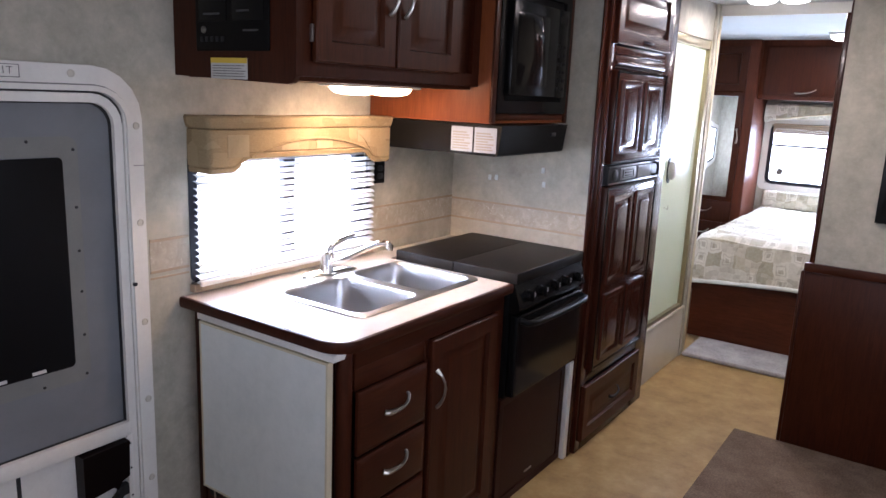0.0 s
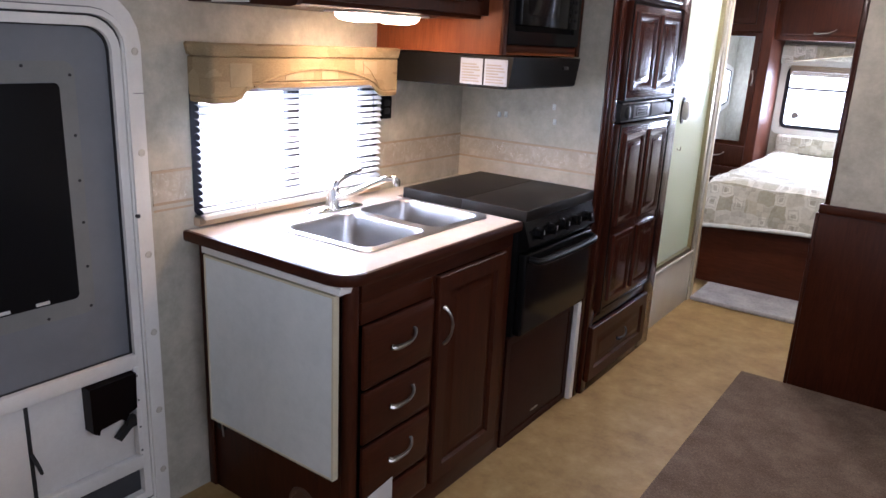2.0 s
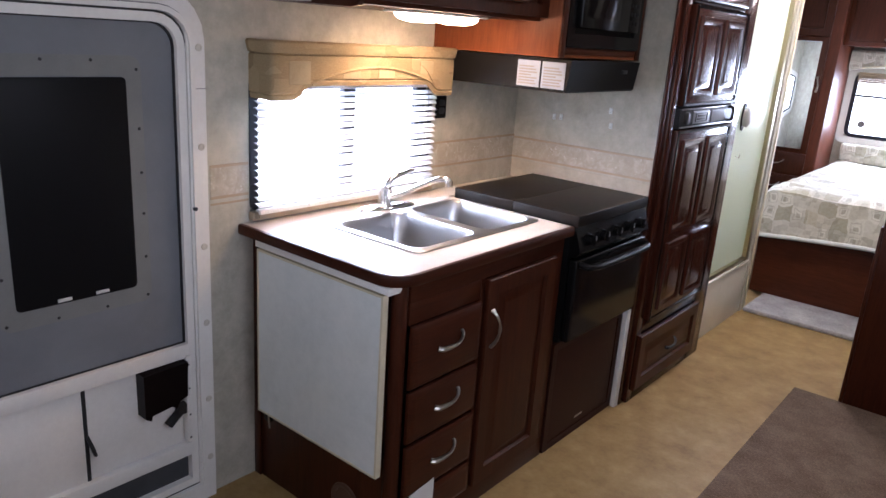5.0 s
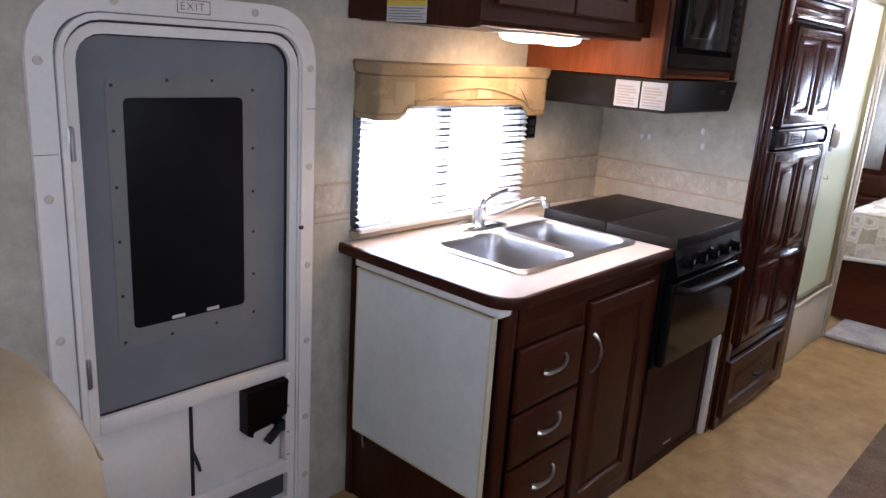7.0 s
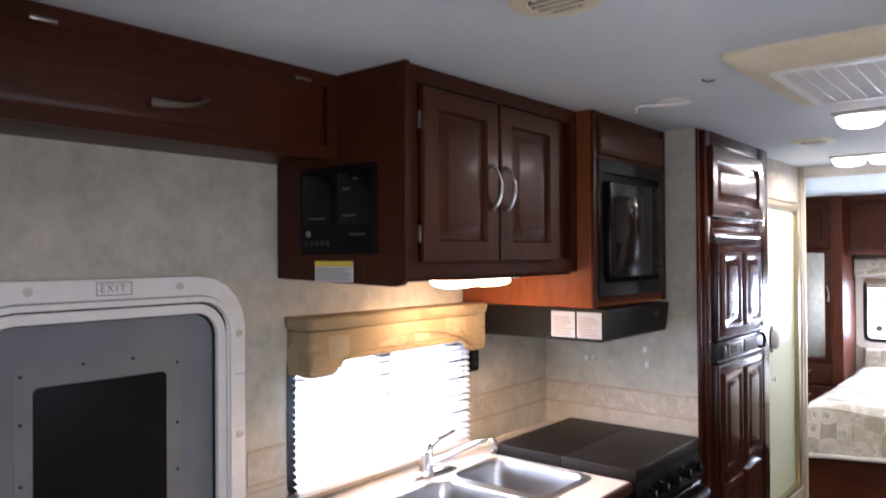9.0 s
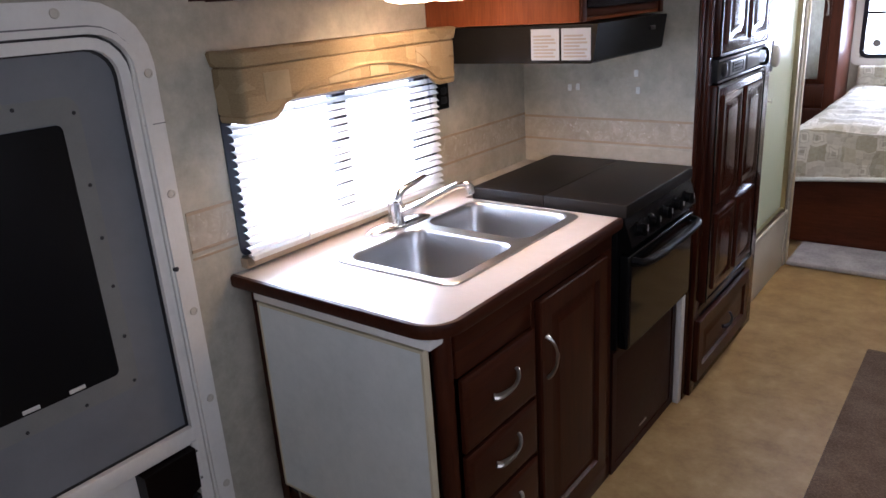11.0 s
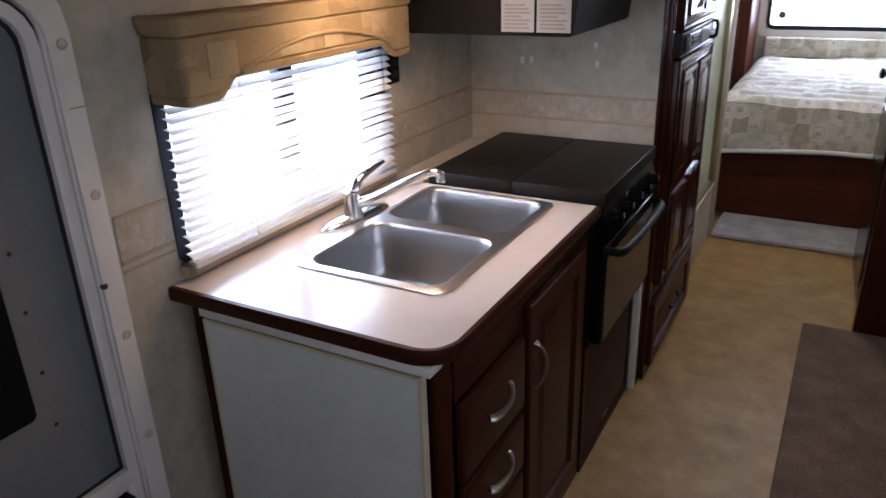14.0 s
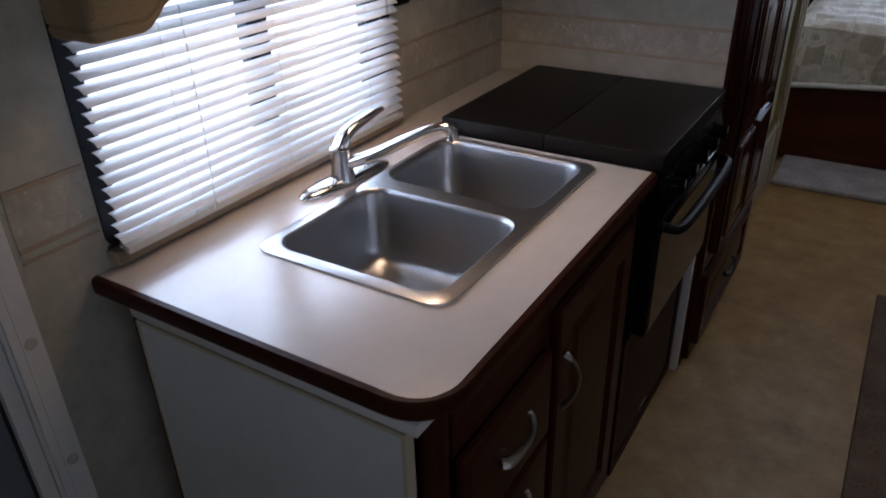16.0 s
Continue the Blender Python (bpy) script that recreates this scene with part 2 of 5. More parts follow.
def patchwork(m, size):
    """Square patches of random tone, each with a square inside it."""
    sep, comb, add = node(m, "ShaderNodeSeparateXYZ"), node(m, "ShaderNodeCombineXYZ"), node(m, "ShaderNodeMath")
    warp = node(m, "ShaderNodeTexNoise", Scale=9.0, Detail=3.0)
    link(m, coords(m), warp.inputs["Vector"])
    shift = node(m, "ShaderNodeVectorMath")
    shift.operation = "ADD"
    link(m, coords(m), shift.inputs[0])
    link(m, vmath(m, "MULTIPLY", vmath(m, "SUBTRACT", warp.outputs["Color"], (0.5, 0.5, 0.5)), (0.06, 0.06, 0.06)), shift.inputs[1])
    link(m, shift.outputs[0], sep.inputs[0])
    add.operation = "SUBTRACT"
    link(m, sep.outputs[1], add.inputs[0])
    link(m, sep.outputs[2], add.inputs[1])
    link(m, sep.outputs[0], comb.inputs[0])
    link(m, add.outputs[0], comb.inputs[1])
    v = vmath(m, "MULTIPLY", comb.outputs[0], (1 / size, 1 / size, 0))
    cell, inside = vmath(m, "FLOOR", v), vmath(m, "FRACTION", v)
    off = vmath(m, "ABSOLUTE", vmath(m, "SUBTRACT", inside, (0.5, 0.5, 0)))
    s2, big = node(m, "ShaderNodeSeparateXYZ"), node(m, "ShaderNodeMath")
    link(m, off, s2.inputs[0])
    big.operation = "MAXIMUM"
    link(m, s2.outputs[0], big.inputs[0])
    link(m, s2.outputs[1], big.inputs[1])
    w = node(m, "ShaderNodeTexWhiteNoise")
    link(m, cell, w.inputs["Vector"])
    return w.outputs["Value"], big.outputs[0]


w1, r1 = patchwork(bedspread, 0.082)
w2, r2 = patchwork(bedspread, 0.034)
bw = noise_tex(bedspread, coords(bedspread), 60, 4)
stain = noise_tex(bedspread, coords(bedspread), 7, 3)
tone = ramp(bedspread, w1, [(0.1, (0.36, 0.335, 0.25)), (0.3, (0.55, 0.535, 0.47)), (0.7, (0.66, 0.65, 0.61)), (0.95, (0.44, 0.41, 0.30))])
ring = ramp(bedspread, r1, [(0.15, (0.62, 0.60, 0.54)), (0.18, (1.1, 1.1, 1.08)), (0.27, (1.1, 1.1, 1.08)), (0.30, (0.66, 0.64, 0.58)), (0.36, (1.05, 1.05, 1.02))])
small = ramp(bedspread, w2, [(0.15, (0.55, 0.53, 0.45)), (0.4, (1.0, 1.0, 0.98)), (0.85, (1.15, 1.13, 1.1))])
chosen = ramp(bedspread, w1, [(0.45, (0, 0, 0)), (0.5, (0.85, 0.85, 0.85)), (0.72, (0.85, 0.85, 0.85)), (0.78, (0.1, 0.1, 0.1))])
bc = mixed(bedspread, mixed(bedspread, tone, ring, chosen, "MULTIPLY"), small, stain, "MULTIPLY")
link(bedspread, mixed(bedspread, bc, ramp(bedspread, bw, [(0.35, (0.38, 0.35, 0.28)), (0.65, (0.66, 0.64, 0.58))]), 0.2), bsdf(bedspread).inputs["Base Color"])
bump(bedspread, bw, 0.5)


def see_through(name, color, clear, rough):
    """A pane: mostly clear, with a glossy face."""
    m = bpy.data.materials.new(name)
    m.use_nodes = True
    nt = m.node_tree
    nt.nodes.remove(nt.nodes["Principled BSDF"])
    t, g, x, f = (nt.nodes.new("ShaderNode" + k) for k in ("BsdfTransparent", "BsdfGlossy", "MixShader", "Fresnel"))
    t.inputs["Color"].default_value, g.inputs["Roughness"].default_value = (*color, 1), rough
    f.inputs["IOR"].default_value = clear
    nt.links.new(f.outputs[0], x.inputs[0])
    nt.links.new(t.outputs[0], x.inputs[1])
    nt.links.new(g.outputs[0], x.inputs[2])
    nt.links.new(x.outputs[0], nt.nodes["Material Output"].inputs["Surface"])
    return m


def lets_light_through(name, color, share, rough):
    """A white sheet that both reflects and passes diffuse light."""
    m = material(name, color, rough)
    nt = m.node_tree
    t, x = nt.nodes.new("ShaderNodeBsdfTranslucent"), nt.nodes.new("ShaderNodeMixShader")
    t.inputs["Color"].default_value, x.inputs[0].default_value = (*color, 1), share
    nt.links.new(bsdf(m).outputs[0], x.inputs[1])
    nt.links.new(t.outputs[0], x.inputs[2])
    nt.links.new(x.outputs[0], nt.nodes["Material Output"].inputs["Surface"])
    return m


def glowing(name, color, strength):
    m = material(name, (0.8, 0.8, 0.8), 0.4)
    bsdf(m).inputs["Emission Color"].default_value = (*color, 1)
    bsdf(m).inputs["Emission Strength"].default_value = strength
    return m


glass = see_through("window_glass", (0.95, 0.97, 0.97), 1.1, 0.03)
side_glass = see_through("side_glass", (0.95, 0.97, 0.97), 1.02, 0.03)
frosted = lets_light_through("frosted_shower_glass", (0.80, 0.84, 0.735), 0.65, 0.22)
fv = noise_tex(frosted, coords(frosted), 55, 3)
bump(frosted, fv, 0.5, 0.003)
slat_mat = lets_light_through("blind_slat", (0.86, 0.86, 0.86), 0.20, 0.35)
daylight_board = glowing("bright_daylight", (0.93, 0.96, 1.0), 8.5)
lamp_warm = glowing("lit_lamp_lens", (1.0, 0.66, 0.36), 30.0)
lamp_white = glowing("lit_dome_lens", (1.0, 0.90, 0.76), 11.0)


# ---------------------------------------------------------------- building helpers
BASE = {}


def thing(name, at, label, category, group="", kind=""):
    ob = new(name)
    ob.empty_display_size = 0.05
    ob.location = at
    BASE[ob] = Vector(at)
    return tagged(ob, label, category, group, kind)


def smooth_by_angle(me, degrees=35):
    for p in me.polygons:
        p.use_smooth = True
    me.set_sharp_from_angle(angle=radians(degrees))


def part(name, bm, mat, parent=None, label="", smooth=False):
    """Links a bmesh, made in world coordinates, as one mesh under a thing or a part."""
    me = bpy.data.meshes.new(name)
    if parent is not None:
        bmesh.ops.translate(bm, verts=bm.verts, vec=-BASE[parent])
    bmesh.ops.recalc_face_normals(bm, faces=bm.faces)
    bm.to_mesh(me)
    bm.free()
    if smooth:
        smooth_by_angle(me)
    me.materials.append(mat)
    ob = new(name, me)
    if parent is not None:
        ob.parent = parent
        BASE[ob] = BASE[parent]
    if label:
        ob["label"] = label
    return ob


def add_box(bm, lo, hi, bevel=0.0, seg=2):
    r = bmesh.ops.create_cube(bm, size=1.0)
    vs = r["verts"]
    for v in vs:
        v.co = Vector([(a + b) / 2 + c * (b - a) for a, b, c in zip(lo, hi, v.co)])
    if bevel > 0:
        es = list({e for v in vs for e in v.link_edges})
        bmesh.ops.bevel(bm, geom=es, offset=bevel, segments=seg, profile=0.5, affect="EDGES")


def box(name, lo, hi, mat, parent=None, label="", bevel=0.002, seg=2):
    bm = bmesh.new()
    add_box(bm, lo, hi, bevel, seg)
    return part(name, bm, mat, parent, label, bevel > 0)


def setting(ob, label, category):
    return tagged(ob, label, category, kind="structure")


FRAMES = {"+x": ((0, 1, 0), (0, 0, 1), (1, 0, 0)), "-y": ((1, 0, 0), (0, 0, 1), (0, -1, 0)), "-x": ((0, -1, 0), (0, 0, 1), (-1, 0, 0)),
          "+z": ((1, 0, 0), (0, 1, 0), (0, 0, 1)), "-z": ((1, 0, 0), (0, -1, 0), (0, 0, -1))}


def place(face, origin):
    u, v, n = (Vector(a) for a in FRAMES[face])
    o = Vector(origin)
    return lambda a, b, c: o + u * a + v * b + n * c


def rounded(w, h, r, seg=5, corners=(1, 1, 1, 1)):
    """Outline of a w x h rectangle from (0, 0), corners rounded from lower left, counter-clockwise."""
    pts = []
    for k, (cx, cy, a0) in enumerate(((r, r, 180), (w - r, r, 270), (w - r, h - r, 0), (r, h - r, 90))):
        if corners[k] and r > 0:
            for i in range(seg + 1):
                a = radians(a0 + 90 * i / seg)
                pts.append((cx + r * math.cos(a), cy + r * math.sin(a)))
        else:
            pts.append(((0, 0), (w, 0), (w, h), (0, h))[k])
    return pts


def loops_mesh(bm, loops, cap_first=False, cap_last=True):
    rings = [[bm.verts.new(p) for p in loop] for loop in loops]
    for a, b in zip(rings, rings[1:]):
        for i in range(len(a)):
            j = (i + 1) % len(a)
            bm.faces.new((a[i], a[j], b[j], b[i]))
    if cap_first:
        bm.faces.new(rings[0][::-1])
    if cap_last:
        bm.faces.new(rings[-1])
    return rings


def stepped(bm, face, origin, w, h, steps, r=0.0, seg=5):
    """A panel made of nested outlines: steps of (inset, height above origin); the last one is filled."""
    to = place(face, origin)
    loops = []
    for inset, up in steps:
        rr = max(r - inset, 0.0015) if r > 0 else 0
        loops.append([to(inset + a, inset + b, up) for a, b in rounded(w - 2 * inset, h - 2 * inset, rr, seg)])
    loops_mesh(bm, loops, cap_first=True)


RAISED = ((0, 0), (0, 0.014), (0.004, 0.018), (0.054, 0.018), (0.059, 0.005), (0.068, 0.005), (0.094, 0.0150), (0.100, 0.0155))
SLAB = ((0, 0), (0, 0.010), (0.010, 0.016), (0.022, 0.018))


def panel_part(name, face, origin, w, h, steps, mat, parent, label="", r=0.0):
    bm = bmesh.new()
    stepped(bm, face, origin, w, h, steps, r)
    return part(name, bm, mat, parent, label, True)


def outline_ring(bm, face, origin, outer, inner, depth, lift=0.0):
    """A flat frame between two outlines with as many points, of some depth."""
    to = place(face, origin)
    loops = [[to(a, b, lift) for a, b in outer], [to(a, b, lift + depth) for a, b in outer], [to(a, b, lift + depth) for a, b in inner], [to(a, b, lift) for a, b in inner]]
    rings = loops_mesh(bm, loops, cap_last=False)
    a, b = rings[-1], rings[0]
    for i in range(len(a)):
        j = (i + 1) % len(a)
        bm.faces.new((a[i], a[j], b[j], b[i]))


def rect_frame(name, face, origin, w, h, border, depth, mat, parent=None, label="", r=0.0, corners=(1, 1, 1, 1)):
    bm = bmesh.new()
    ri = max(r - border, 0.002) if r > 0 else 0
    inner = [(a + border, b + border) for a, b in rounded(w - 2 * border, h - 2 * border, ri, 5, corners)]
    outline_ring(bm, face, origin, rounded(w, h, r, 5, corners), inner, depth)
    return part(name, bm, mat, parent, label, True)


def prism(name, face, origin, pts, depth, mat, parent=None, label="", bevel=0.0):
    bm = bmesh.new()
    to = place(face, origin)
    loops_mesh(bm, [[to(a, b, 0) for a, b in pts], [to(a, b, depth) for a, b in pts]], cap_first=True)
    if bevel:
        bmesh.ops.bevel(bm, geom=[e for e in bm.edges if e.calc_face_angle(0) > 0.7], offset=bevel, segments=2, affect="EDGES")
    return part(name, bm, mat, parent, label, bevel > 0)


def curve_points(pts, n):
    """Catmull-Rom through the points."""
    ps = [Vector(p) for p in pts]
    ps = [2 * ps[0] - ps[1]] + ps + [2 * ps[-1] - ps[-2]]
    out = []
    for k in range(1, len(ps) - 2):
        a, b, c, d = ps[k - 1:k + 3]
        for i in range(n):
            t = i / n
            out.append(0.5 * (2 * b + (c - a) * t + (2 * a - 5 * b + 4 * c - d) * t * t + (3 * b - a - 3 * c + d) * t ** 3))
    return out + [ps[-2]]


def add_tube(bm, pts, radii, sides=10, n=6, flat=1.0, side_hint=(0, 0, 1)):
    path = curve_points(pts, n)
    rs = [float(r) for r in np.interp(np.linspace(0, 1, len(path)), np.linspace(0, 1, len(radii)), radii)]
    loops = []
    for i, p in enumerate(path):
        d = (path[min(i + 1, len(path) - 1)] - path[max(i - 1, 0)]).normalized()
        u = d.cross(Vector(side_hint))
        u = u.normalized() if u.length > 1e-4 else d.orthogonal().normalized()
        w = d.cross(u)
        loops.append([p + rs[i] * (math.cos(a) * u + flat * math.sin(a) * w) for a in (2 * math.pi * k / sides for k in range(sides))])
    loops_mesh(bm, loops, cap_first=True)


def tube(name, pts, radii, mat, parent=None, label="", **how):
    bm = bmesh.new()
    add_tube(bm, pts, radii, **how)
    return part(name, bm, mat, parent, label, True)


def add_lathe(bm, face, origin, profile, sides=24):
    """profile: (radius, height) from the foot up."""
    to = place(face, origin)
    loops = [[to(r * math.cos(2 * math.pi * k / sides), r * math.sin(2 * math.pi * k / sides), z) for k in range(sides)] for r, z in profile]
    loops_mesh(bm, loops, cap_first=True)


def lathe(name, face, origin, profile, mat, parent=None, label="", sides=24):
    bm = bmesh.new()
    add_lathe(bm, face, origin, profile, sides)
    return part(name, bm, mat, parent, label, True)


def handle(parent, face, at, length=0.105, upright=False, label="brushed nickel bow handle", metal=nickel, thick=1.0):
    """A bow pull whose ends flare into feet."""
    to = place(face, at)
    if upright:
        path = [(-0.5, 0.0, 0.001), (-0.42, 0.003, 0.010), (-0.2, 0.009, 0.022), (0.08, 0.009, 0.026), (0.32, 0.002, 0.020), (0.45, -0.004, 0.010), (0.5, -0.005, 0.001)]
        pts = [to(a, s * length, o) for s, a, o in path]
        radii = [0.009, 0.0085, 0.0062, 0.0052, 0.0055, 0.0075, 0.009]
    else:
        path = [(-0.5, -0.006, 0.003), (-0.40, -0.008, 0.012), (-0.15, -0.007, 0.018), (0.12, -0.003, 0.021), (0.34, 0.007, 0.018), (0.47, 0.019, 0.009), (0.5, 0.023, 0.001)]
        pts = [to(s * length, b, o) for s, b, o in path]
        radii = [0.0115, 0.0110, 0.0080, 0.0058, 0.0050, 0.0052, 0.006]
    return tube("handle", pts, [r * thick for r in radii], metal, parent, label, sides=8, n=4, flat=0.7)


def slab_with_holes(bm, axis, lo, hi, holes):
    """A wall from lo to hi, thin along axis; holes: (a0, a1, b0, b1) in the two other axes."""
    oth = [i for i in range(3) if i != axis]
    aa = sorted({lo[oth[0]], hi[oth[0]], *(x for h in holes for x in h[:2])})
    bb = sorted({lo[oth[1]], hi[oth[1]], *(x for h in holes for x in h[2:])})
    for a0, a1 in zip(aa, aa[1:]):
        for b0, b1 in zip(bb, bb[1:]):
            ca, cb = (a0 + a1) / 2, (b0 + b1) / 2
            if any(h[0] < ca < h[1] and h[2] < cb < h[3] for h in holes):
                continue
            l, h2 = [0] * 3, [0] * 3
            l[axis], h2[axis], l[oth[0]], h2[oth[0]], l[oth[1]], h2[oth[1]] = lo[axis], hi[axis], a0, a1, b0, b1
            add_box(bm, l, h2)
    bmesh.ops.remove_doubles(bm, verts=bm.verts, dist=1e-5)
    twins = {}
    for f in bm.faces:
        twins.setdefault(tuple(round(c, 4) for c in f.calc_center_median()), []).append(f)
    bmesh.ops.delete(bm, geom=[f for fs in twins.values() if len(fs) > 1 for f in fs], context="FACES_ONLY")


def wall(name, axis, lo, hi, holes, mat, label, category="wall"):
    bm = bmesh.new()
    slab_with_holes(bm, axis, lo, hi, holes)
    return setting(part(name, bm, mat), label, category)


# ---------------------------------------------------------------- the shell
H = 2.13
setting(box("floor", (-0.05, -2.65, -0.05), (2.45, 5.9, 0.0), vinyl, bevel=0), "tan mottled sheet vinyl floor", "floor")
setting(box("ground", (-60, -60, -0.95), (60, 60, -0.9), mottled("gravel_lot", (0.3, 0.29, 0.27), (0.4, 0.39, 0.37), (0.5, 0.49, 0.46), 3, 60, 0.9), bevel=0), "pale gravel ground outside the vehicle", "ground")
DOOR, WIN, REARWIN = (-0.435, 0.205, -0.02, 1.545), (0.425, 1.225, 0.955, 1.36), (0.605, 1.755, 0.95, 1.42)
BEDWIN = (3.76, 4.42, 0.96, 1.46)
wall("wall_kitchen_side", 0, (-0.05, -2.65, 0), (0.0, 5.9, H), [DOOR, WIN, BEDWIN], wallpaper, "side wall papered in mottled grey-beige")
# The bedroom opening is out of view, added for the fill lamp.
wall("wall_opposite", 0, (2.40, -2.65, 0), (2.45, 5.9, H), [(-1.15, 0.45, 1.1, 1.8), (4.4, 5.4, 1.05, 1.55)], wallpaper, "plain papered side wall with window openings")
wall("wall_rear", 1, (0, 5.65, 0), (2.40, 5.7, H), [REARWIN], wallpaper, "rear bedroom wall with a window opening")
wall("wall_front", 1, (0, -2.65, 0), (2.40, -2.6, H), [(0.2, 2.2, 0.9, 1.8)], wallpaper, "front wall with a wide windshield opening")
wall("wall_partition", 1, (0.0, 1.832, 0), (0.680, 1.872, H), [], wallpaper, "papered partition between cooker and refrigerator")
wall("wall_hall", 1, (1.450, 2.635, 0), (2.40, 2.675, H), [], wallpaper, "papered partition wall above dark wainscot")
wall("wall_hall_side", 0, (1.450, 2.675, 0), (1.490, 3.58, H), [], wallpaper, "plain hall side wall behind an open door")
wall("wall_bath_return", 1, (1.490, 3.54, 0), (2.40, 3.58, H), [], wallpaper, "plain papered bedroom front wall")
wall("wall_shower_end", 1, (0.0, 3.50, 0), (0.655, 3.57, H), [], wallpaper, "papered end wall of the shower")
setting(box("ceiling", (-0.05, -2.65, H), (2.45, 3.56, H + 0.05), ceiling_mat, bevel=0), "pale grey-white vinyl ceiling", "ceiling")
setting(box("ceiling_bedroom", (-0.05, 3.56, H - 0.055), (2.45, 5.9, H + 0.05), ceiling_mat, bevel=0), "lower pale bedroom ceiling", "ceiling")
setting(box("trim_ceiling_step", (0.655, 3.552, H - 0.062), (2.40, 3.559, H - 0.001), door_white, bevel=0.001), "thin white strip along the ceiling step", "trim")
setting(box("trim_partition_cap", (0.6805, 1.828, 0.0), (0.688, 1.8700, H - 0.001), wood_gloss, bevel=0.002), "dark cherry cap on the partition's edge", "trim")
setting(box("trim_partition_post", (0.662, 1.793, 0.0), (0.684, 1.826, 0.452), door_white, bevel=0.002), "white post beside the cooker base", "trim")

# border of the wallpaper
for a, lo, hi in (("kitchen", (0.0005, 0.262, 1.003), (0.002, 0.395, 1.098)), ("kitchen_far", (0.0005, 1.245, 1.003), (0.002, 1.831, 1.098)),
                  ("partition", (0.001, 1.8295, 1.003), (0.680, 1.8315, 1.090))):
    setting(box("border_" + a, lo, hi, border_mat, bevel=0), "floral beige wallpaper border band", "wallpaper border")
    for n, z in (("top", hi[2]), ("bottom", lo[2])):
        l, h = list(lo), list(hi)
        l[2], h[2] = z - 0.004, z + 0.004
        if a == "partition":
            l[1] -= 0.0015
        else:
            h[0] += 0.0015
        setting(box("border_line_" + a + "_" + n, l, h, border_line, bevel=0), "thin tan line along the wallpaper border", "wallpaper border")
    # The far strips carry lamp warmth as tint; the near one is a line.
    setting(box("lampwarm_foot_" + a, (lo[0], lo[1], 0.945 if a != "kitchen" else 0.985), (hi[0], hi[1], 0.990), lampwarm_foot, bevel=0) if a != "kitchen" else
            box("lampwarm_foot_" + a, (lo[0], lo[1], 0.980), (hi[0], hi[1], 0.986), border_line, bevel=0), "tan strip under the wallpaper border", "wallpaper border")

# wainscot on the hall partition
setting(box("trim_wainscot", (1.418, 2.620, 0.0), (2.40, 2.6345, 0.845), wood_v, bevel=0.001), "dark cherry wainscot panel", "wainscot")
setting(box("trim_chair_rail", (1.412, 2.610, 0.845), (2.40, 2.6345, 0.885), wood_x, bevel=0.005), "dark cherry chair rail", "trim")
setting(box("trim_hall_corner", (1.402, 2.616, 0.0), (1.4175, 2.690, 0.8445), wood_v, bevel=0.003), "dark cherry corner strip of the wainscot", "trim")
setting(box("trim_hall_upper_corner", (1.4425, 2.629, 0.8855), (1.4495, 2.690, H - 0.001), wood_v, bevel=0.002), "thin dark strip on the wall's corner", "trim")

# carpets
bm = bmesh.new()
add_box(bm, (1.211, -2.6, 0.0005), (2.40, 2.6155, 0.014), 0.005, 2)
setting(part("carpet_living", bm, carpet_brown), "brown cut-pile carpet of the living area", "carpet")
bm = bmesh.new()
add_box(bm, (0.665, 3.52, 0.0005), (2.40, 5.84, 0.028), 0.010, 3)
setting(part("carpet_bedroom", bm, carpet_grey), "grey-brown bedroom carpet with a rolled edge", "carpet")

# bright outdoors behind the windows
setting(box("backdrop_kitchen", (-1.0, -1.2, -0.9), (-0.95, 6.2, 3.0), daylight_board, bevel=0), "plain overexposed daylight", "backdrop")
setting(box("backdrop_rear", (-4, 9.0, -0.9), (7, 9.05, 7), daylight_board, bevel=0), "plain overexposed daylight", "backdrop")


# ---------------------------------------------------------------- kitchen window, blind, valance
window = thing("window_1", (-0.05, 0.825, 0.955), "sliding side window with a dark aluminium frame", "window", kind="structure")
rect_frame("window_frame", "+x", (-0.045, 0.425, 0.955), 0.80, 0.405, 0.022, 0.03, dark_alu, window, "dark aluminium frame", 0.03)
rect_frame("flange", "+x", (0.0006, 0.400, 0.947), 0.845, 0.405, 0.030, 0.003, dark_alu, window, "dark flange", 0.02)
box("mullion", (-0.042, 0.800, 0.976), (-0.012, 0.856, 1.34), dark_alu, window, "dark meeting stile")
box("side_stile", (-0.042, 1.172, 0.976), (-0.012, 1.205, 1.34), dark_alu, window)
for y0, y1 in ((0.447, 0.800), (0.856, 1.172)):
    box("pane", (-0.032, y0, 0.976), (-0.028, y1, 1.34), glass, window, bevel=0).visible_shadow = False
setting(box("window_sill", (0.0005, 0.395, 0.918), (0.030, 1.245, 0.945), border_line, bevel=0.004), "tan ledge strip below the window blind", "window sill")

blind = thing("mini_blind", (0.03, 0.82, 0.945), "white horizontal mini blind, slats half open", "blind")
box("headrail", (0.008, 0.424, 1.336), (0.040, 1.218, 1.362), shaded_rail, blind, "white headrail with its backlit shade in the colour")
box("bottom_rail", (0.014, 0.412, 0.937), (0.042, 1.228, 0.952), door_white, blind, "white bottom rail", 0.004)
bm = bmesh.new()
prof = [(-0.0125, 0.0), (-0.006, 0.0022), (0.0, 0.003), (0.006, 0.0022), (0.0125, 0.0)]
ca, sa = math.cos(radians(24)), math.sin(radians(24))
rows = []
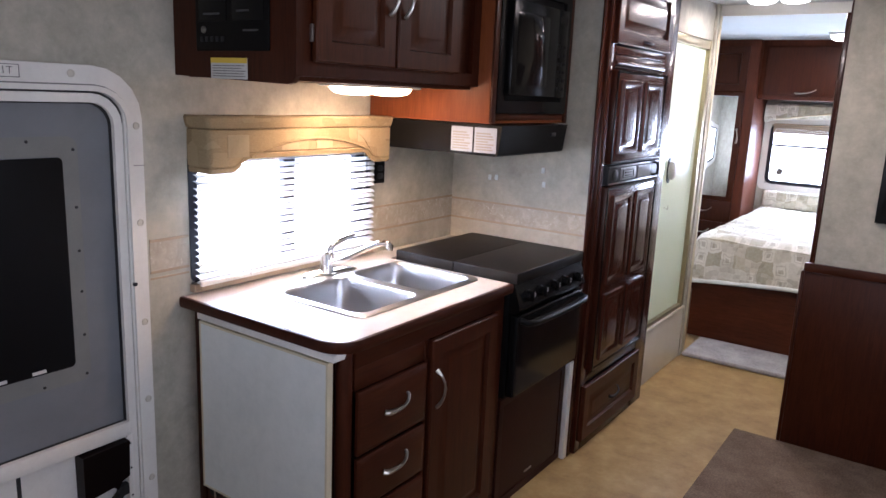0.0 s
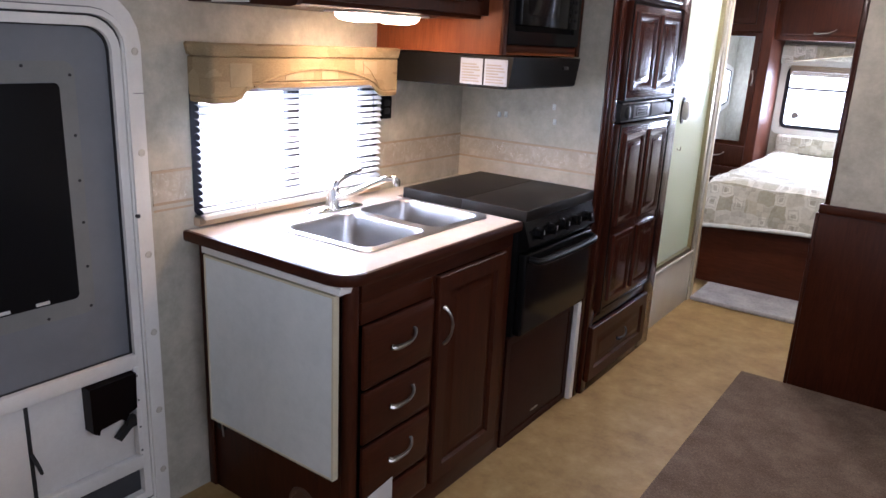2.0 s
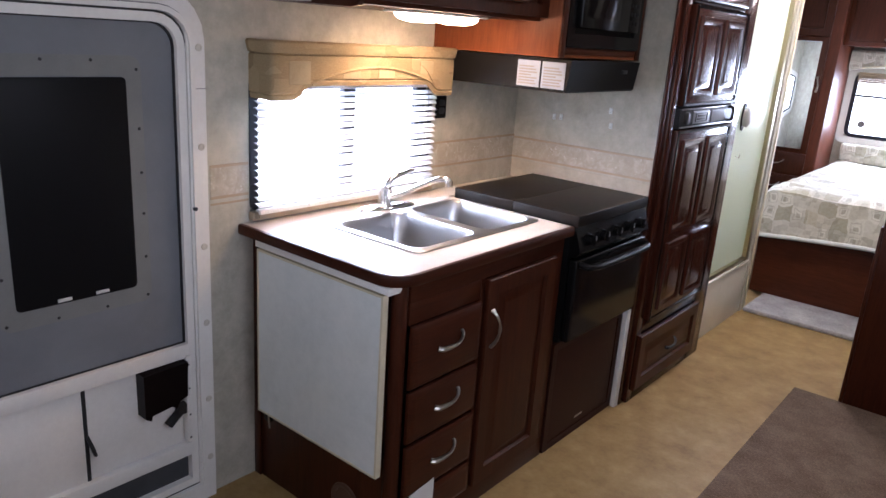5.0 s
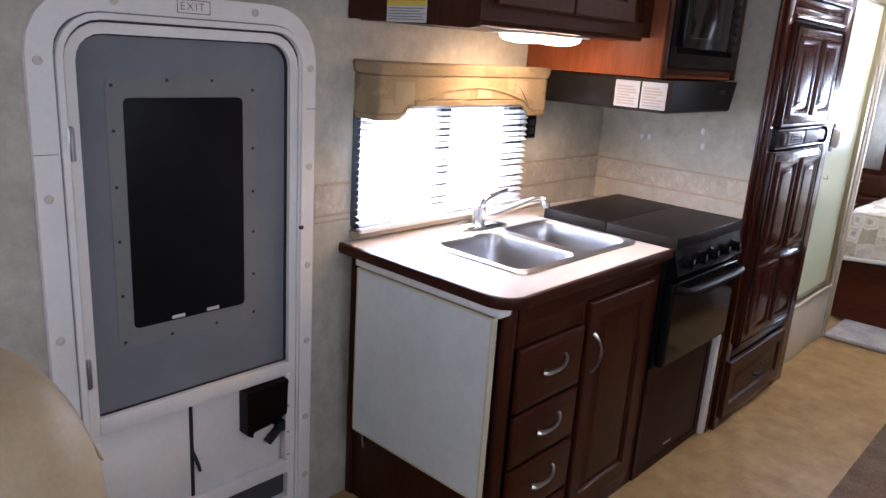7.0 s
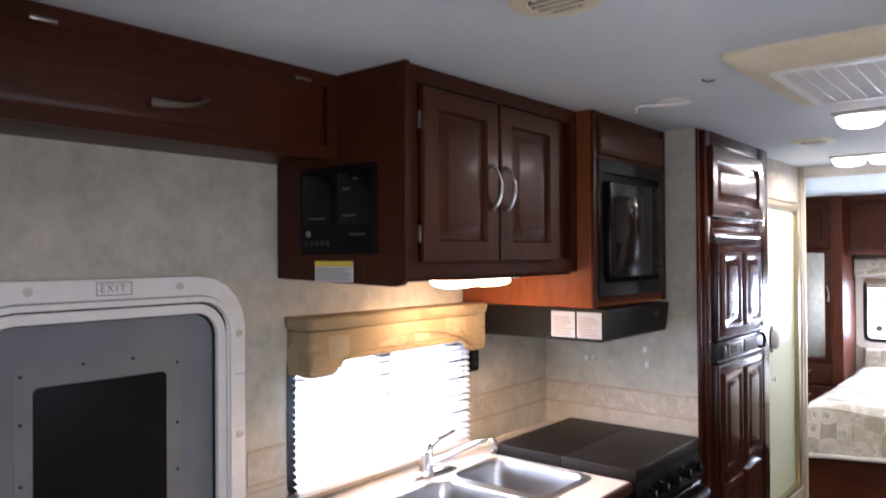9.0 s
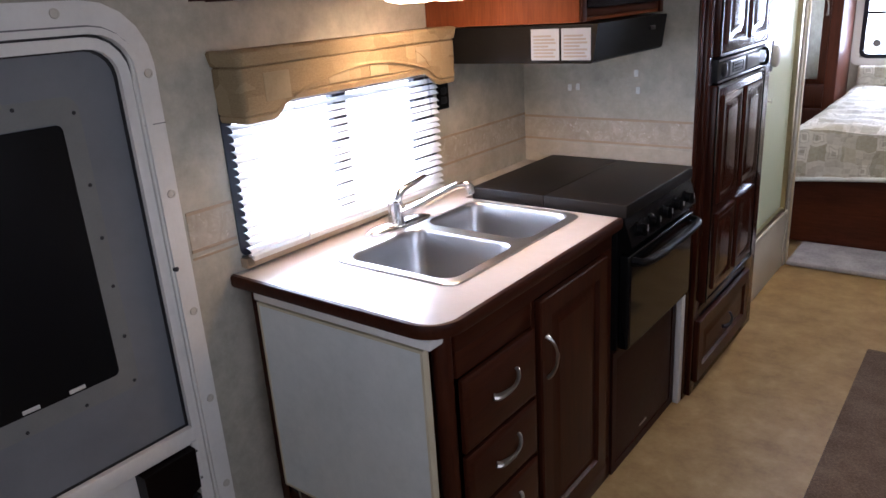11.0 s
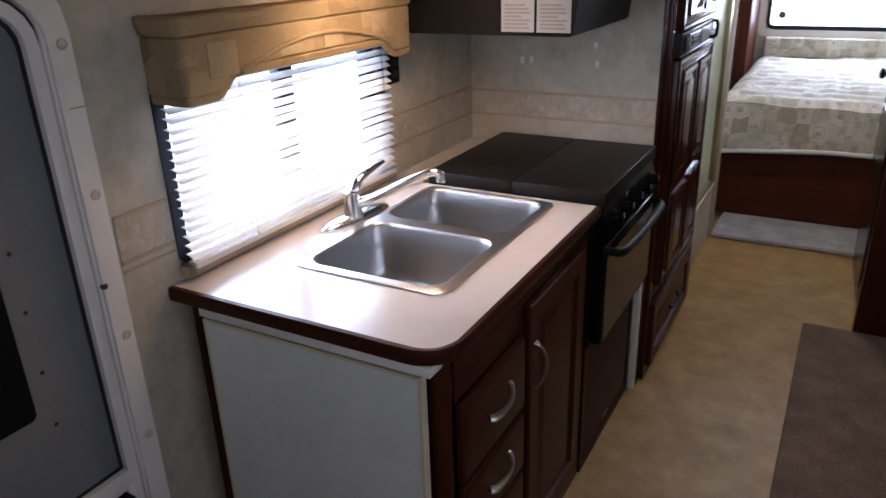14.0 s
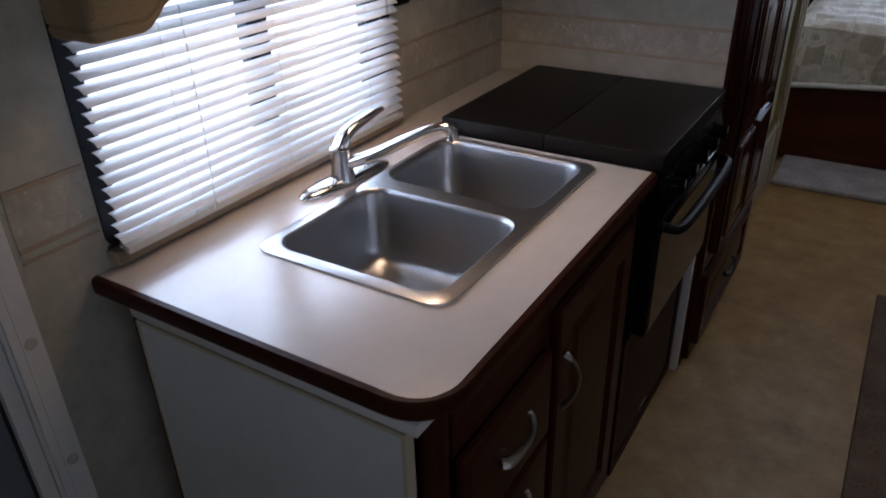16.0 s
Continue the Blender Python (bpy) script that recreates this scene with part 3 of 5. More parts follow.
for y in (0.407, 1.230):
    rows.append([bm.verts.new((a * ca + b * sa, y, -a * sa + b * ca)) for a, b in prof] + [bm.verts.new((a * ca + (b - 0.0006) * sa, y, -a * sa + (b - 0.0006) * ca)) for a, b in prof[::-1]])
for i in range(10):
    j = (i + 1) % 10
    bm.faces.new((rows[0][i], rows[0][j], rows[1][j], rows[1][i]))
bm.faces.new(rows[0])
bm.faces.new(rows[1][::-1])
first = part("slat", bm, slat_mat, None, "", True)
slat_mesh = first.data
bpy.data.objects.remove(first)
SLATS = 18
for k in range(SLATS):
    ob = new("slat", slat_mesh)
    ob.parent = blind
    ob.location = Vector((0.028, 0, 0.965 + 0.0212 * k)) - BASE[blind]
    ob.rotation_euler = (radians(random.uniform(-0.15, 0.15)), radians(random.uniform(-2, 2)), 0)
for y in (0.56, 0.82, 1.10):
    tube("ladder_cord", [(0.041, y, 0.95), (0.0412, y, 1.15), (0.041, y, 1.34)], [0.0005, 0.0005], door_white, blind, sides=5, n=1)
tube("tilt_wand", [(0.05, 1.165, 1.345), (0.052, 1.167, 1.25), (0.053, 1.168, 1.19)], [0.003, 0.003], see_through("clear_plastic", (0.86, 0.88, 0.9), 1.15, 0.1), blind, "clear plastic tilt wand", sides=6, n=2)
tube("lift_cord", [(0.05, 0.60, 1.33), (0.052, 0.602, 1.10), (0.05, 0.600, 0.962)], [0.001, 0.001], door_white, blind, sides=5, n=2)
lathe("cord_tassel", "+z", (0.050, 0.600, 0.945), [(0.002, 0), (0.005, 0.002), (0.004, 0.012), (0.0015, 0.02)], door_white, blind, sides=10)
box("hold_down_bracket", (0.004, 0.398, 0.925), (0.034, 0.416, 0.952), see_through("clear_bracket", (0.7, 0.72, 0.72), 1.2, 0.15), blind, "clear plastic hold-down bracket", 0.003)

valance = thing("window_valance", (0.05, 0.82, 1.29), "padded beige fabric valance with an arched lower edge", "valance")
VY0, VY1, VZ0, VZ1, VX = 0.404, 1.238, 1.297, 1.468, 0.104


def lower_edge(a):
    """Height of the valance's lower edge, a metres along its front: low ends and a raised middle."""
    pts = [(0.0, 0.0), (0.086, 0.0), (0.104, 0.008), (0.128, 0.032), (0.146, 0.040), (0.685, 0.040), (0.700, 0.034), (0.726, 0.010), (0.748, 0.0), (0.90, 0.0)]
    return float(np.interp(a, [p[0] for p in pts], [p[1] for p in pts]))


def valance_plan():
    """Outline seen from above, from the wall round the front and back: place, way outwards and distance along the front."""
    r, out = 0.009, []
    for k in range(4):
        out.append((0.003 + (VX - r - 0.003) * k / 3, VY0, (0, -1), 0.0))
    for k in range(1, 6):
        a = math.pi / 2 * k / 6
        out.append((VX - r + r * math.sin(a), VY0 + r - r * math.cos(a), (math.sin(a), -math.cos(a)), r * (1 - math.cos(a))))
    for k in range(57):
        y = VY0 + r + (VY1 - VY0 - 2 * r) * k / 56
        out.append((VX, y, (1, 0), y - VY0))
    for k in range(1, 6):
        a = math.pi / 2 * k / 6
        out.append((VX - r + r * math.cos(a), VY1 - r + r * math.sin(a), (math.cos(a), math.sin(a)), 0.83))
    for k in range(4):
        out.append((VX - r - (VX - r - 0.003) * k / 3, VY1, (0, 1), 0.83))
    return out


plan = valance_plan()
top = VZ1 - VZ0
bm = bmesh.new()
cols = []
for x, y, (nx, ny), a in plan:
    b = lower_edge(a)
    puff = 0.0006 * math.sin(a * 37) + 0.0005 * math.sin(a * 71 + 1)
    ring = [(-0.010, b + 0.002), (0.0, b), (0.003 + puff * 0.3, b + 0.014), (-0.001, b + 0.0175), (0.0035 + puff, b + 0.021), (0.0045 + puff, b + (top - b) * 0.5), (0.004, top - 0.043), (-0.002, top - 0.039),
            (0.007, top - 0.036), (0.012, top - 0.020), (0.015, top - 0.006), (0.010, top), (-0.010, top), (-0.012, top - 0.02)]
    cols.append([bm.verts.new((max(x + nx * o, 0.002), y + ny * o, VZ0 + z)) for o, z in ring])
for c0, c1 in zip(cols, cols[1:]):
    for i in range(len(c0)):
        j = (i + 1) % len(c0)
        bm.faces.new((c0[i], c0[j], c1[j], c1[i]))
bm.faces.new(cols[0])
bm.faces.new(cols[-1][::-1])
part("fascia", bm, valance_mat, valance, "", True)
box("top_board", (0.004, VY0 + 0.012, VZ1 - 0.012), (VX - 0.012, VY1 - 0.012, VZ1 - 0.002), valance_mat, valance, bevel=0)
to = place("+x", (VX, VY0, VZ0))
arch = [(0.150 + 0.56 * k / 24, 0.046 + 0.052 * math.sin(math.pi * k / 24) ** 0.85) for k in range(25)]
tube("arch_piping", [to(a, b, 0.0065) for a, b in arch], [0.0035, 0.006, 0.006, 0.0035], valance_mat, valance, "raised piping in an arch", sides=6, n=2)
tube("end_piping", [to(0.640, 0.112, 0.005), to(0.672, 0.094, 0.005), to(0.705, 0.062, 0.005), to(0.728, 0.034, 0.005)], [0.002, 0.0035, 0.002], valance_mat, valance, "short raised piping", sides=6, n=3)
for a, b, w, h in ((0.062, 0.046, 0.082, 0.068), (0.640, 0.078, 0.072, 0.044), (0.275, 0.062, 0.078, 0.026), (0.435, 0.062, 0.078, 0.030)):
    panel_part("fabric_patch", "+x", (VX + 0.0048, VY0 + a, VZ0 + b), w, h, ((0, 0), (0.001, 0.0012), (0.010, 0.0016)), valance_patch, valance, "paler square patch", 0.002)

socket = thing("wall_socket", (0.0, 1.30, 1.2), "black double wall socket beside the window", "socket")
panel_part("cover_plate", "+x", (0.0005, 1.268, 1.195), 0.062, 0.088, ((0, 0), (0, 0.004), (0.004, 0.007)), black_plastic, socket, "", 0.005)
for z in (1.213, 1.244):
    panel_part("outlet", "+x", (0.007, 1.282, z), 0.034, 0.024, ((0, 0), (0, 0.002), (0.002, 0.003)), rubber, socket, "", 0.008)

# small fixings left on the partition
for x, z in ((0.203, 1.203), (0.237, 1.206), (0.467, 1.258), (0.475, 1.198)):
    hook = thing("wall_fixing", (x, 1.831, z), "small white plastic fixing stuck on the wall", "hook", "fixings on the partition")
    panel_part("pad", "-y", (x - 0.007, 1.8315, z - 0.012), 0.014, 0.024, ((0, 0), (0, 0.003), (0.002, 0.005)), white_lam, hook, "", 0.003)
    tube("peg", [(x, 1.827, z - 0.006), (x, 1.819, z - 0.007), (x, 1.817, z)], [0.0025, 0.002], white_lam, hook, sides=6, n=2)


# ---------------------------------------------------------------- entry door
DY0, DY1, DZ1 = -0.492, 0.258, 1.588
entry = thing("door_1", (0, -0.115, 0), "closed white entry door with grey insect screen", "door", kind="structure")


def ring_part(name, y0, y1, z0, z1, r, border, x0, depth, mat, parent, label=""):
    feet = (0, 0, 1, 1) if z0 < 0.1 or name == "screen_seal" else (1, 1, 1, 1)
    return rect_frame(name, "+x", (x0, y0, z0), y1 - y0, z1 - z0, border, depth, mat, parent, label, r, feet)


ring_part("outer_frame", -0.500, 0.244, -0.0, 1.595, 0.14, 0.055, 0.0005, 0.018, door_white, entry, "cream-white screwed frame")
ring_part("inner_frame", DY0 + 0.05, DY1 - 0.05, 0.05, DZ1 - 0.045, 0.10, 0.014, 0.0005, 0.026, door_white, entry, "white plastic lip")
ring_part("frame_gap", DY0 + 0.0465, DY1 - 0.0465, 0.046, DZ1 - 0.0415, 0.104, 0.004, 0.0005, 0.0186, print_grey, entry, "dark joint line")
ring_part("seal", DY0 + 0.0645, DY1 - 0.0645, 0.065, DZ1 - 0.0595, 0.09, 0.005, 0.001, 0.010, rubber, entry, "black rubber seal")
ring_part("leaf_frame", DY0 + 0.070, DY1 - 0.070, 0.070, DZ1 - 0.065, 0.085, 0.024, -0.012, 0.024, door_white, entry, "white screen-door frame")
prism("screen", "+x", (-0.0205, DY0 + 0.085, 0.535), rounded(0.582, 0.975, 0.075, 5, (0, 0, 1, 1)), 0.0085, screen_mat, entry, "grey insect screen")
ring_part("screen_seal", DY0 + 0.092, DY1 - 0.092, 0.562, DZ1 - 0.088, 0.066, 0.005, -0.012, 0.010, rubber, entry)
ring_part("window_gasket", -0.330, 0.070, 0.728, 1.410, 0.03, 0.052, -0.0118, 0.0016, olive_frame, entry, "worn grey-green window gasket")
panel_part("dark_window", "+x", (-0.0118, -0.290, 0.776), 0.318, 0.580, ((0, 0), (0, 0.0022), (0.003, 0.0030)), black_pane, entry, "blacked-out door window", 0.014)
for y in (-0.172, -0.072):
    box("window_catch", (-0.009, y - 0.018, 0.781), (-0.0055, y + 0.018, 0.790), paper, entry, "pale window catch", 0.001)
rivets = [(-0.315, z) for z in (0.745, 0.87, 1.01, 1.145, 1.28, 1.385)] + [(0.058, z) for z in (0.745, 0.86, 0.985, 1.10, 1.22, 1.375)] + [(y, 1.398) for y in (-0.18, -0.06)] + [(y, 0.738) for y in (-0.19, -0.06)]
for y, z in rivets:
    lathe("rivet", "+x", (-0.0105, y, z), [(0.0045, 0), (0.0042, 0.0015), (0.002, 0.0025)], rubber, entry, sides=8)
for y, z in [(0.226, z) for z in (0.15, 0.36, 0.62, 0.864, 1.162, 1.437)] + [(-0.476, z) for z in (0.36, 0.80, 1.138, 1.437)] + [(y, 1.572) for y in (-0.31, 0.05)]:
    lathe("screw", "+x", (0.0185, y, z), [(0.0105, 0), (0.010, 0.0018), (0.0072, 0.0022), (0.0065, 0.0008), (0.002, 0.0012)], beige_plastic, entry, sides=14)
for y in (-0.500, 0.193):
    box("frame_joint", (0.0186, y, 1.236 if y < 0 else 1.325), (0.0192, y + 0.051, 1.238 if y < 0 else 1.327), print_grey, entry, bevel=0)
box("cross_rail", (-0.012, DY0 + 0.092, 0.520), (0.014, DY1 - 0.092, 0.566), door_white, entry, "white cross rail", 0.004)
box("sliding_panel", (-0.018, DY0 + 0.092, 0.222), (-0.006, -0.150, 0.522), door_white, entry, "white sliding panel", 0.002)
box("fixed_panel", (-0.022, -0.146, 0.222), (-0.012, DY1 - 0.092, 0.522), door_white, entry, "white fixed panel", 0.002)
box("panel_gap", (-0.012, -0.154, 0.225), (-0.004, -0.143, 0.520), rubber, entry, "black brush strip", 0.001)
tube("panel_pull", [(-0.002, -0.148, 0.37), (0.010, -0.140, 0.335), (0.004, -0.130, 0.305)], [0.005, 0.006, 0.005], rubber, entry, sides=6, n=3)
box("lower_rail", (-0.012, DY0 + 0.092, 0.182), (0.014, DY1 - 0.092, 0.226), door_white, entry, "white lower rail", 0.004)
box("kick_screen", (-0.020, DY0 + 0.092, 0.09), (-0.012, DY1 - 0.092, 0.184), kick_mesh, entry, "dark lower screen", 0)
box("backing", (-0.050, DY0 + 0.06, 0.0), (-0.024, DY1 - 0.055, 1.545), screen_mat, entry, "grey door leaf behind the screen", 0)
latch = prism("latch", "+x", (-0.012, 0.008, 0.375), [(0.0, 0.0), (0.018, -0.012), (0.022, 0.004), (0.085, 0.012), (0.10, 0.0), (0.112, 0.02), (0.138, 0.030), (0.142, 0.142), (0.0, 0.138)], 0.045, dark_red, entry, "black screen-door latch", 0.004)
prism("latch_lever", "+x", (-0.004, 0.085, 0.318), [(0, 0.0), (0.012, -0.012), (0.05, 0.02), (0.072, 0.02), (0.072, 0.056), (0.04, 0.05), (0.036, 0.03)], 0.022, rubber, latch, "", 0.003)
box("strike_plate", (-0.006, 0.150, 0.235), (0.020, 0.168, 0.528), door_white, entry, "white strike plate", 0.003)
for z in (0.25, 0.33, 0.42, 0.50):
    lathe("plate_hole", "+x", (0.0202, 0.159, z), [(0.0035, 0), (0.0033, 0.0006), (0.001, 0.0006)], rubber, entry, sides=8)
for z in (0.30, 0.66, 1.22):
    hinge_ = box("hinge", (0.010, -0.428, z), (0.020, -0.412, z + 0.075), satin_trim, entry, "small metal hinge", 0.002)
    lathe("pin", "+z", (0.021, -0.420, z), [(0.004, 0), (0.004, 0.075), (0.002, 0.078)], satin_trim, hinge_, sides=8)
lathe("stop_button", "+x", (0.020, 0.198, 0.985), [(0.007, 0), (0.007, 0.006), (0.004, 0.008)], rubber, entry, "black bumper button", 12)
sign = thing("exit_sign", (0.0188, -0.124, 1.554), "small white sign lettered EXIT on the door frame", "sign")
box("plate", (0.0186, -0.165, 1.554), (0.0206, -0.075, 1.590), door_white, sign, bevel=0.0008)
rect_frame("rim", "+x", (0.0206, -0.163, 1.556), 0.086, 0.032, 0.0022, 0.0006, print_grey, sign)
tcv = bpy.data.curves.new("lettering", "FONT")
tcv.body, tcv.size, tcv.align_x, tcv.align_y, tcv.space_character = "EXIT", 0.026, "CENTER", "CENTER", 1.25
tmp = new("lettering", tcv)
tme = bpy.data.meshes.new_from_object(tmp.evaluated_get(bpy.context.evaluated_depsgraph_get()))
bpy.data.objects.remove(tmp)
tme.transform(Matrix(((0, 0, 1, 0.0214), (1, 0, 0, -0.124), (0, 1, 0, 1.572), (0, 0, 0, 1))))
tme.transform(Matrix.Translation(-BASE[sign]))
tme.materials.append(print_grey)
letters = new("lettering", tme)
letters.parent = sign


# ---------------------------------------------------------------- base cabinet, worktop, sink, tap
cabinet = thing("base_cabinet", (0.33, 0.80, 0), "dark cherry sink base cabinet with three drawers and a door", "cabinet")
FX = 0.655
box("end_panel", (0.002, 0.418, 0.0), (0.630, 0.434, 0.8745), wood_v, cabinet, "dark end panel", 0.001)
box("back_post", (0.002, 0.410, 0.0), (0.034, 0.418, 0.8745), wood_v, cabinet)
box("corner_post", (0.610, 0.404, 0.0), (FX, 0.446, 0.8745), wood_v, cabinet, "rounded corner post", 0.018, 4)
box("top_rail", (0.632, 0.446, 0.815), (FX, 1.238, 0.8745), wood_h, cabinet)
box("bottom_rail", (0.632, 0.446, 0.0), (FX, 1.238, 0.080), wood_h, cabinet)
box("middle_stile", (0.632, 0.765, 0.080), (FX, 0.785, 0.815), wood_v, cabinet)
box("end_stile", (0.632, 1.172, 0.080), (FX, 1.238, 0.815), wood_v, cabinet)
box("frame_rail", (0.632, 0.446, 0.75), (FX - 0.001, 0.765, 0.815), wood_h, cabinet)
box("inner_back", (0.60, 0.436, 0.02), (0.632, 1.236, 0.72), black_plastic, cabinet, bevel=0)
for z0, z1 in ((0.558, 0.748), (0.385, 0.546), (0.205, 0.372), (0.085, 0.192)):
    d = panel_part("drawer_front", "+x", (FX + 0.001, 0.447, z0), 0.315, z1 - z0, SLAB, wood_h, cabinet, "dark cherry drawer front")
    if z0 > 0.1:
        handle(d, "+x", (FX + 0.019, 0.605, (z0 + z1) / 2 + 0.012))
d = panel_part("door", "+x", (FX + 0.001, 0.783, 0.085), 0.39, 0.728, RAISED, wood_v, cabinet, "dark cherry raised-panel door")
handle(d, "+x", (FX + 0.019, 0.812, 0.648), 0.125, True)

worktop = thing("worktop", (0.34, 1.0, 0.868), "cream laminate worktop with a dark wood edge", "worktop")
SX0, SX1, SY0, SY1 = 0.168, 0.570, 0.562, 1.215
E_ = 0.013
corner = [(0.60 + 0.088 * math.sin(a), 0.443 - 0.088 * math.cos(a)) for a in (math.pi / 2 * i / 8 for i in range(9))]
top_outline = [(0.003, 0.355 + E_)] + [(x - E_ * (1 if i > 4 else 0.7) * (i / 8), y + E_ * (1 - i / 8)) for i, (x, y) in enumerate(corner)] + [(0.688 - E_, 1.241), (0.118, 1.241), (0.118, 1.831), (0.003, 1.831)]


def filled_with_holes(bm, outer, holes, z):
    es = []
    for loop in (outer, *holes):
        vs = [bm.verts.new((x, y, z)) for x, y in loop]
        es += [bm.edges.new((a, b)) for a, b in zip(vs, vs[1:] + vs[:1])]
    return bmesh.ops.triangle_fill(bm, use_beauty=True, use_dissolve=False, edges=es)


def at_xy(x0, y0, x1, y1, r, seg=6):
    return [(x0 + a, y0 + b) for a, b in rounded(x1 - x0, y1 - y0, r, seg)]


bm = bmesh.new()
filled_with_holes(bm, top_outline, [at_xy(SX0 + 0.012, SY0 + 0.012, SX1 - 0.012, SY1 - 0.012, 0.03)], 0.910)
r = bmesh.ops.extrude_face_region(bm, geom=bm.faces[:])
bmesh.ops.translate(bm, verts=[v for v in r["geom"] if isinstance(v, bmesh.types.BMVert)], vec=(0, 0, -0.0345))
part("laminate_top", bm, laminate, worktop, "cream laminate surface")
nose = [(0.003, 0.355)] + corner + [(0.688, 1.241)]
inner = [(0.003, 0.355 + E_)] + [(x - E_ * (1 if i > 4 else 0.7) * (i / 8), y + E_ * (1 - i / 8)) for i, (x, y) in enumerate(corner)] + [(0.688 - E_, 1.241)]
bm = bmesh.new()
cols = []
for (ox, oy), (ix, iy) in zip(nose, inner):
    mx, my = ox * 0.75 + ix * 0.25, oy * 0.75 + iy * 0.25
    cols.append([bm.verts.new(p) for p in ((ix, iy, 0.9105), (mx, my, 0.9095), (ox, oy, 0.9045), (ox, oy, 0.884), (mx, my, 0.8775), (ix, iy, 0.876))])
for c0, c1 in zip(cols, cols[1:]):
    for i in range(6):
        j = (i + 1) % 6
        bm.faces.new((c0[i], c0[j], c1[j], c1[i]))
bm.faces.new(cols[0])
bm.faces.new(cols[-1][::-1])
part("wood_edge", bm, wood_h, worktop, "dark cherry edging", True)

sink = thing("sink", (0.37, 0.89, 0.91), "stainless steel double-bowl sink set in the worktop", "sink")
BOWLS = ((0.192, 0.586, 0.544, 0.886), (0.184, 0.928, 0.546, 1.197))
bm = bmesh.new()
filled_with_holes(bm, at_xy(SX0 + 0.006, SY0 + 0.006, SX1 - 0.006, SY1 - 0.006, 0.032), [at_xy(*b, 0.048) for b in BOWLS], 0.9165)
loops_mesh(bm, [[(x, y, z) for x, y in at_xy(SX0 + i, SY0 + i, SX1 - i, SY1 - i, 0.038 - i)] for i, z in ((0.0, 0.9106), (0.001, 0.9145), (0.006, 0.9165))], cap_last=False)
bmesh.ops.remove_doubles(bm, verts=bm.verts, dist=1e-5)
part("rim", bm, rim_steel, sink, "polished steel rim", True)
for x0, y0, x1, y1 in BOWLS:
    bm = bmesh.new()
    loops = []
    for i, z in ((0, 0.9165), (0.003, 0.914), (0.006, 0.906), (0.010, 0.86), (0.016, 0.79), (0.020, 0.775), (0.030, 0.762), (0.048, 0.755), (0.075, 0.753)):
        loops.append([(x, y, z) for x, y in at_xy(x0 + i, y0 + i, x1 - i, y1 - i, 0.048 - min(i, 0.03) * 0.3)])
    loops_mesh(bm, loops)
    bowl = part("bowl", bm, steel, sink, "", True)
    cx, cy = (x0 + x1) / 2, (y0 + y1) / 2
    lathe("drain", "+z", (cx, cy, 0.7535), [(0.042, 0), (0.042, 0.002), (0.036, 0.003), (0.030, -0.004), (0.006, -0.005)], chrome, bowl, "chrome drain", 20)

tap = thing("kitchen_tap", (0.128, 0.88, 0.91), "chrome single-lever kitchen tap on the worktop", "tap")
bm = bmesh.new()
loops = []
for s, z in ((1.0, 0.9106), (1.0, 0.915), (0.96, 0.920), (0.80, 0.926), (0.55, 0.929)):
    loops.append([(0.128 + 0.032 * s * math.sin(a) + 0.018 * math.cos(a) * s, 0.885 + 0.125 * s * math.copysign(abs(math.cos(a)) ** 0.75, math.cos(a)), z) for a in (2 * math.pi * k / 28 for k in range(28))])
loops_mesh(bm, loops, cap_first=True)
part("base_plate", bm, chrome, tap, "", True)
lathe("body", "+z", (0.130, 0.872, 0.922), [(0.027, 0), (0.025, 0.012), (0.0225, 0.03), (0.0222, 0.055), (0.0232, 0.062), (0.0225, 0.070), (0.014, 0.076), (0.006, 0.078)], chrome, tap)
tube("lever", [(0.130, 0.872, 0.978), (0.131, 0.877, 1.000), (0.136, 0.896, 1.021), (0.146, 0.942, 1.036), (0.155, 0.988, 1.046)], [0.0225, 0.0215, 0.0180, 0.0140, 0.0085], chrome, tap, "chrome lever", sides=12, flat=0.7)
tube("spout", [(0.138, 0.876, 0.955), (0.20, 0.892, 0.982), (0.27, 0.914, 1.020), (0.322, 0.930, 1.045), (0.348, 0.939, 1.049), (0.361, 0.943, 1.040)], [0.014, 0.0125, 0.011, 0.0105, 0.011], chrome, tap, "chrome swivel spout", sides=14)
lathe("aerator", "-z", (0.359, 0.942, 1.047), [(0.012, 0), (0.0125, 0.010), (0.0115, 0.022), (0.008, 0.023)], chrome, tap, sides=14)

leafp = thing("folding_worktop_leaf", (0.32, 0.37, 0.27), "white laminate drop leaf hanging on the cabinet end", "drop leaf")
panel_part("leaf", "-y", (0.085, 0.386, 0.295), 0.541, 0.551, ((0, 0), (0, 0.017), (0.002, 0.019)), white_lam, leafp, "white laminate leaf")
rect_frame("edge_band", "-y", (0.083, 0.3862, 0.293), 0.545, 0.555, 0.0065, 0.0205, cream_plastic, leafp, "pale edge band")
box("hinge_rail", (0.076, 0.3640, 0.8535), (0.650, 0.4175, 0.8745), door_white, leafp, "pale hinge rail", 0.003)
box("stay_plate", (0.062, 0.404, 0.234), (0.095, 0.4175, 0.290), rubber, leafp, "black stay plate", 0.002)
tube("stay", [(0.118, 0.380, 0.300), (0.119, 0.382, 0.265), (0.118, 0.386, 0.232)], [0.003, 0.003], nickel, leafp, "metal stay", sides=6, n=2)


card = thing("paper_card", (0.675, 0.52, 0.1), "white paper card stuck on the lowest drawer", "card")
prism("sheet", "+x", (0.6752, 0.462, 0.10), [(0, 0), (0.112, 0), (0.112, 0.125), (0.045, 0.118), (0, 0.112)], 0.0012, paper, card)
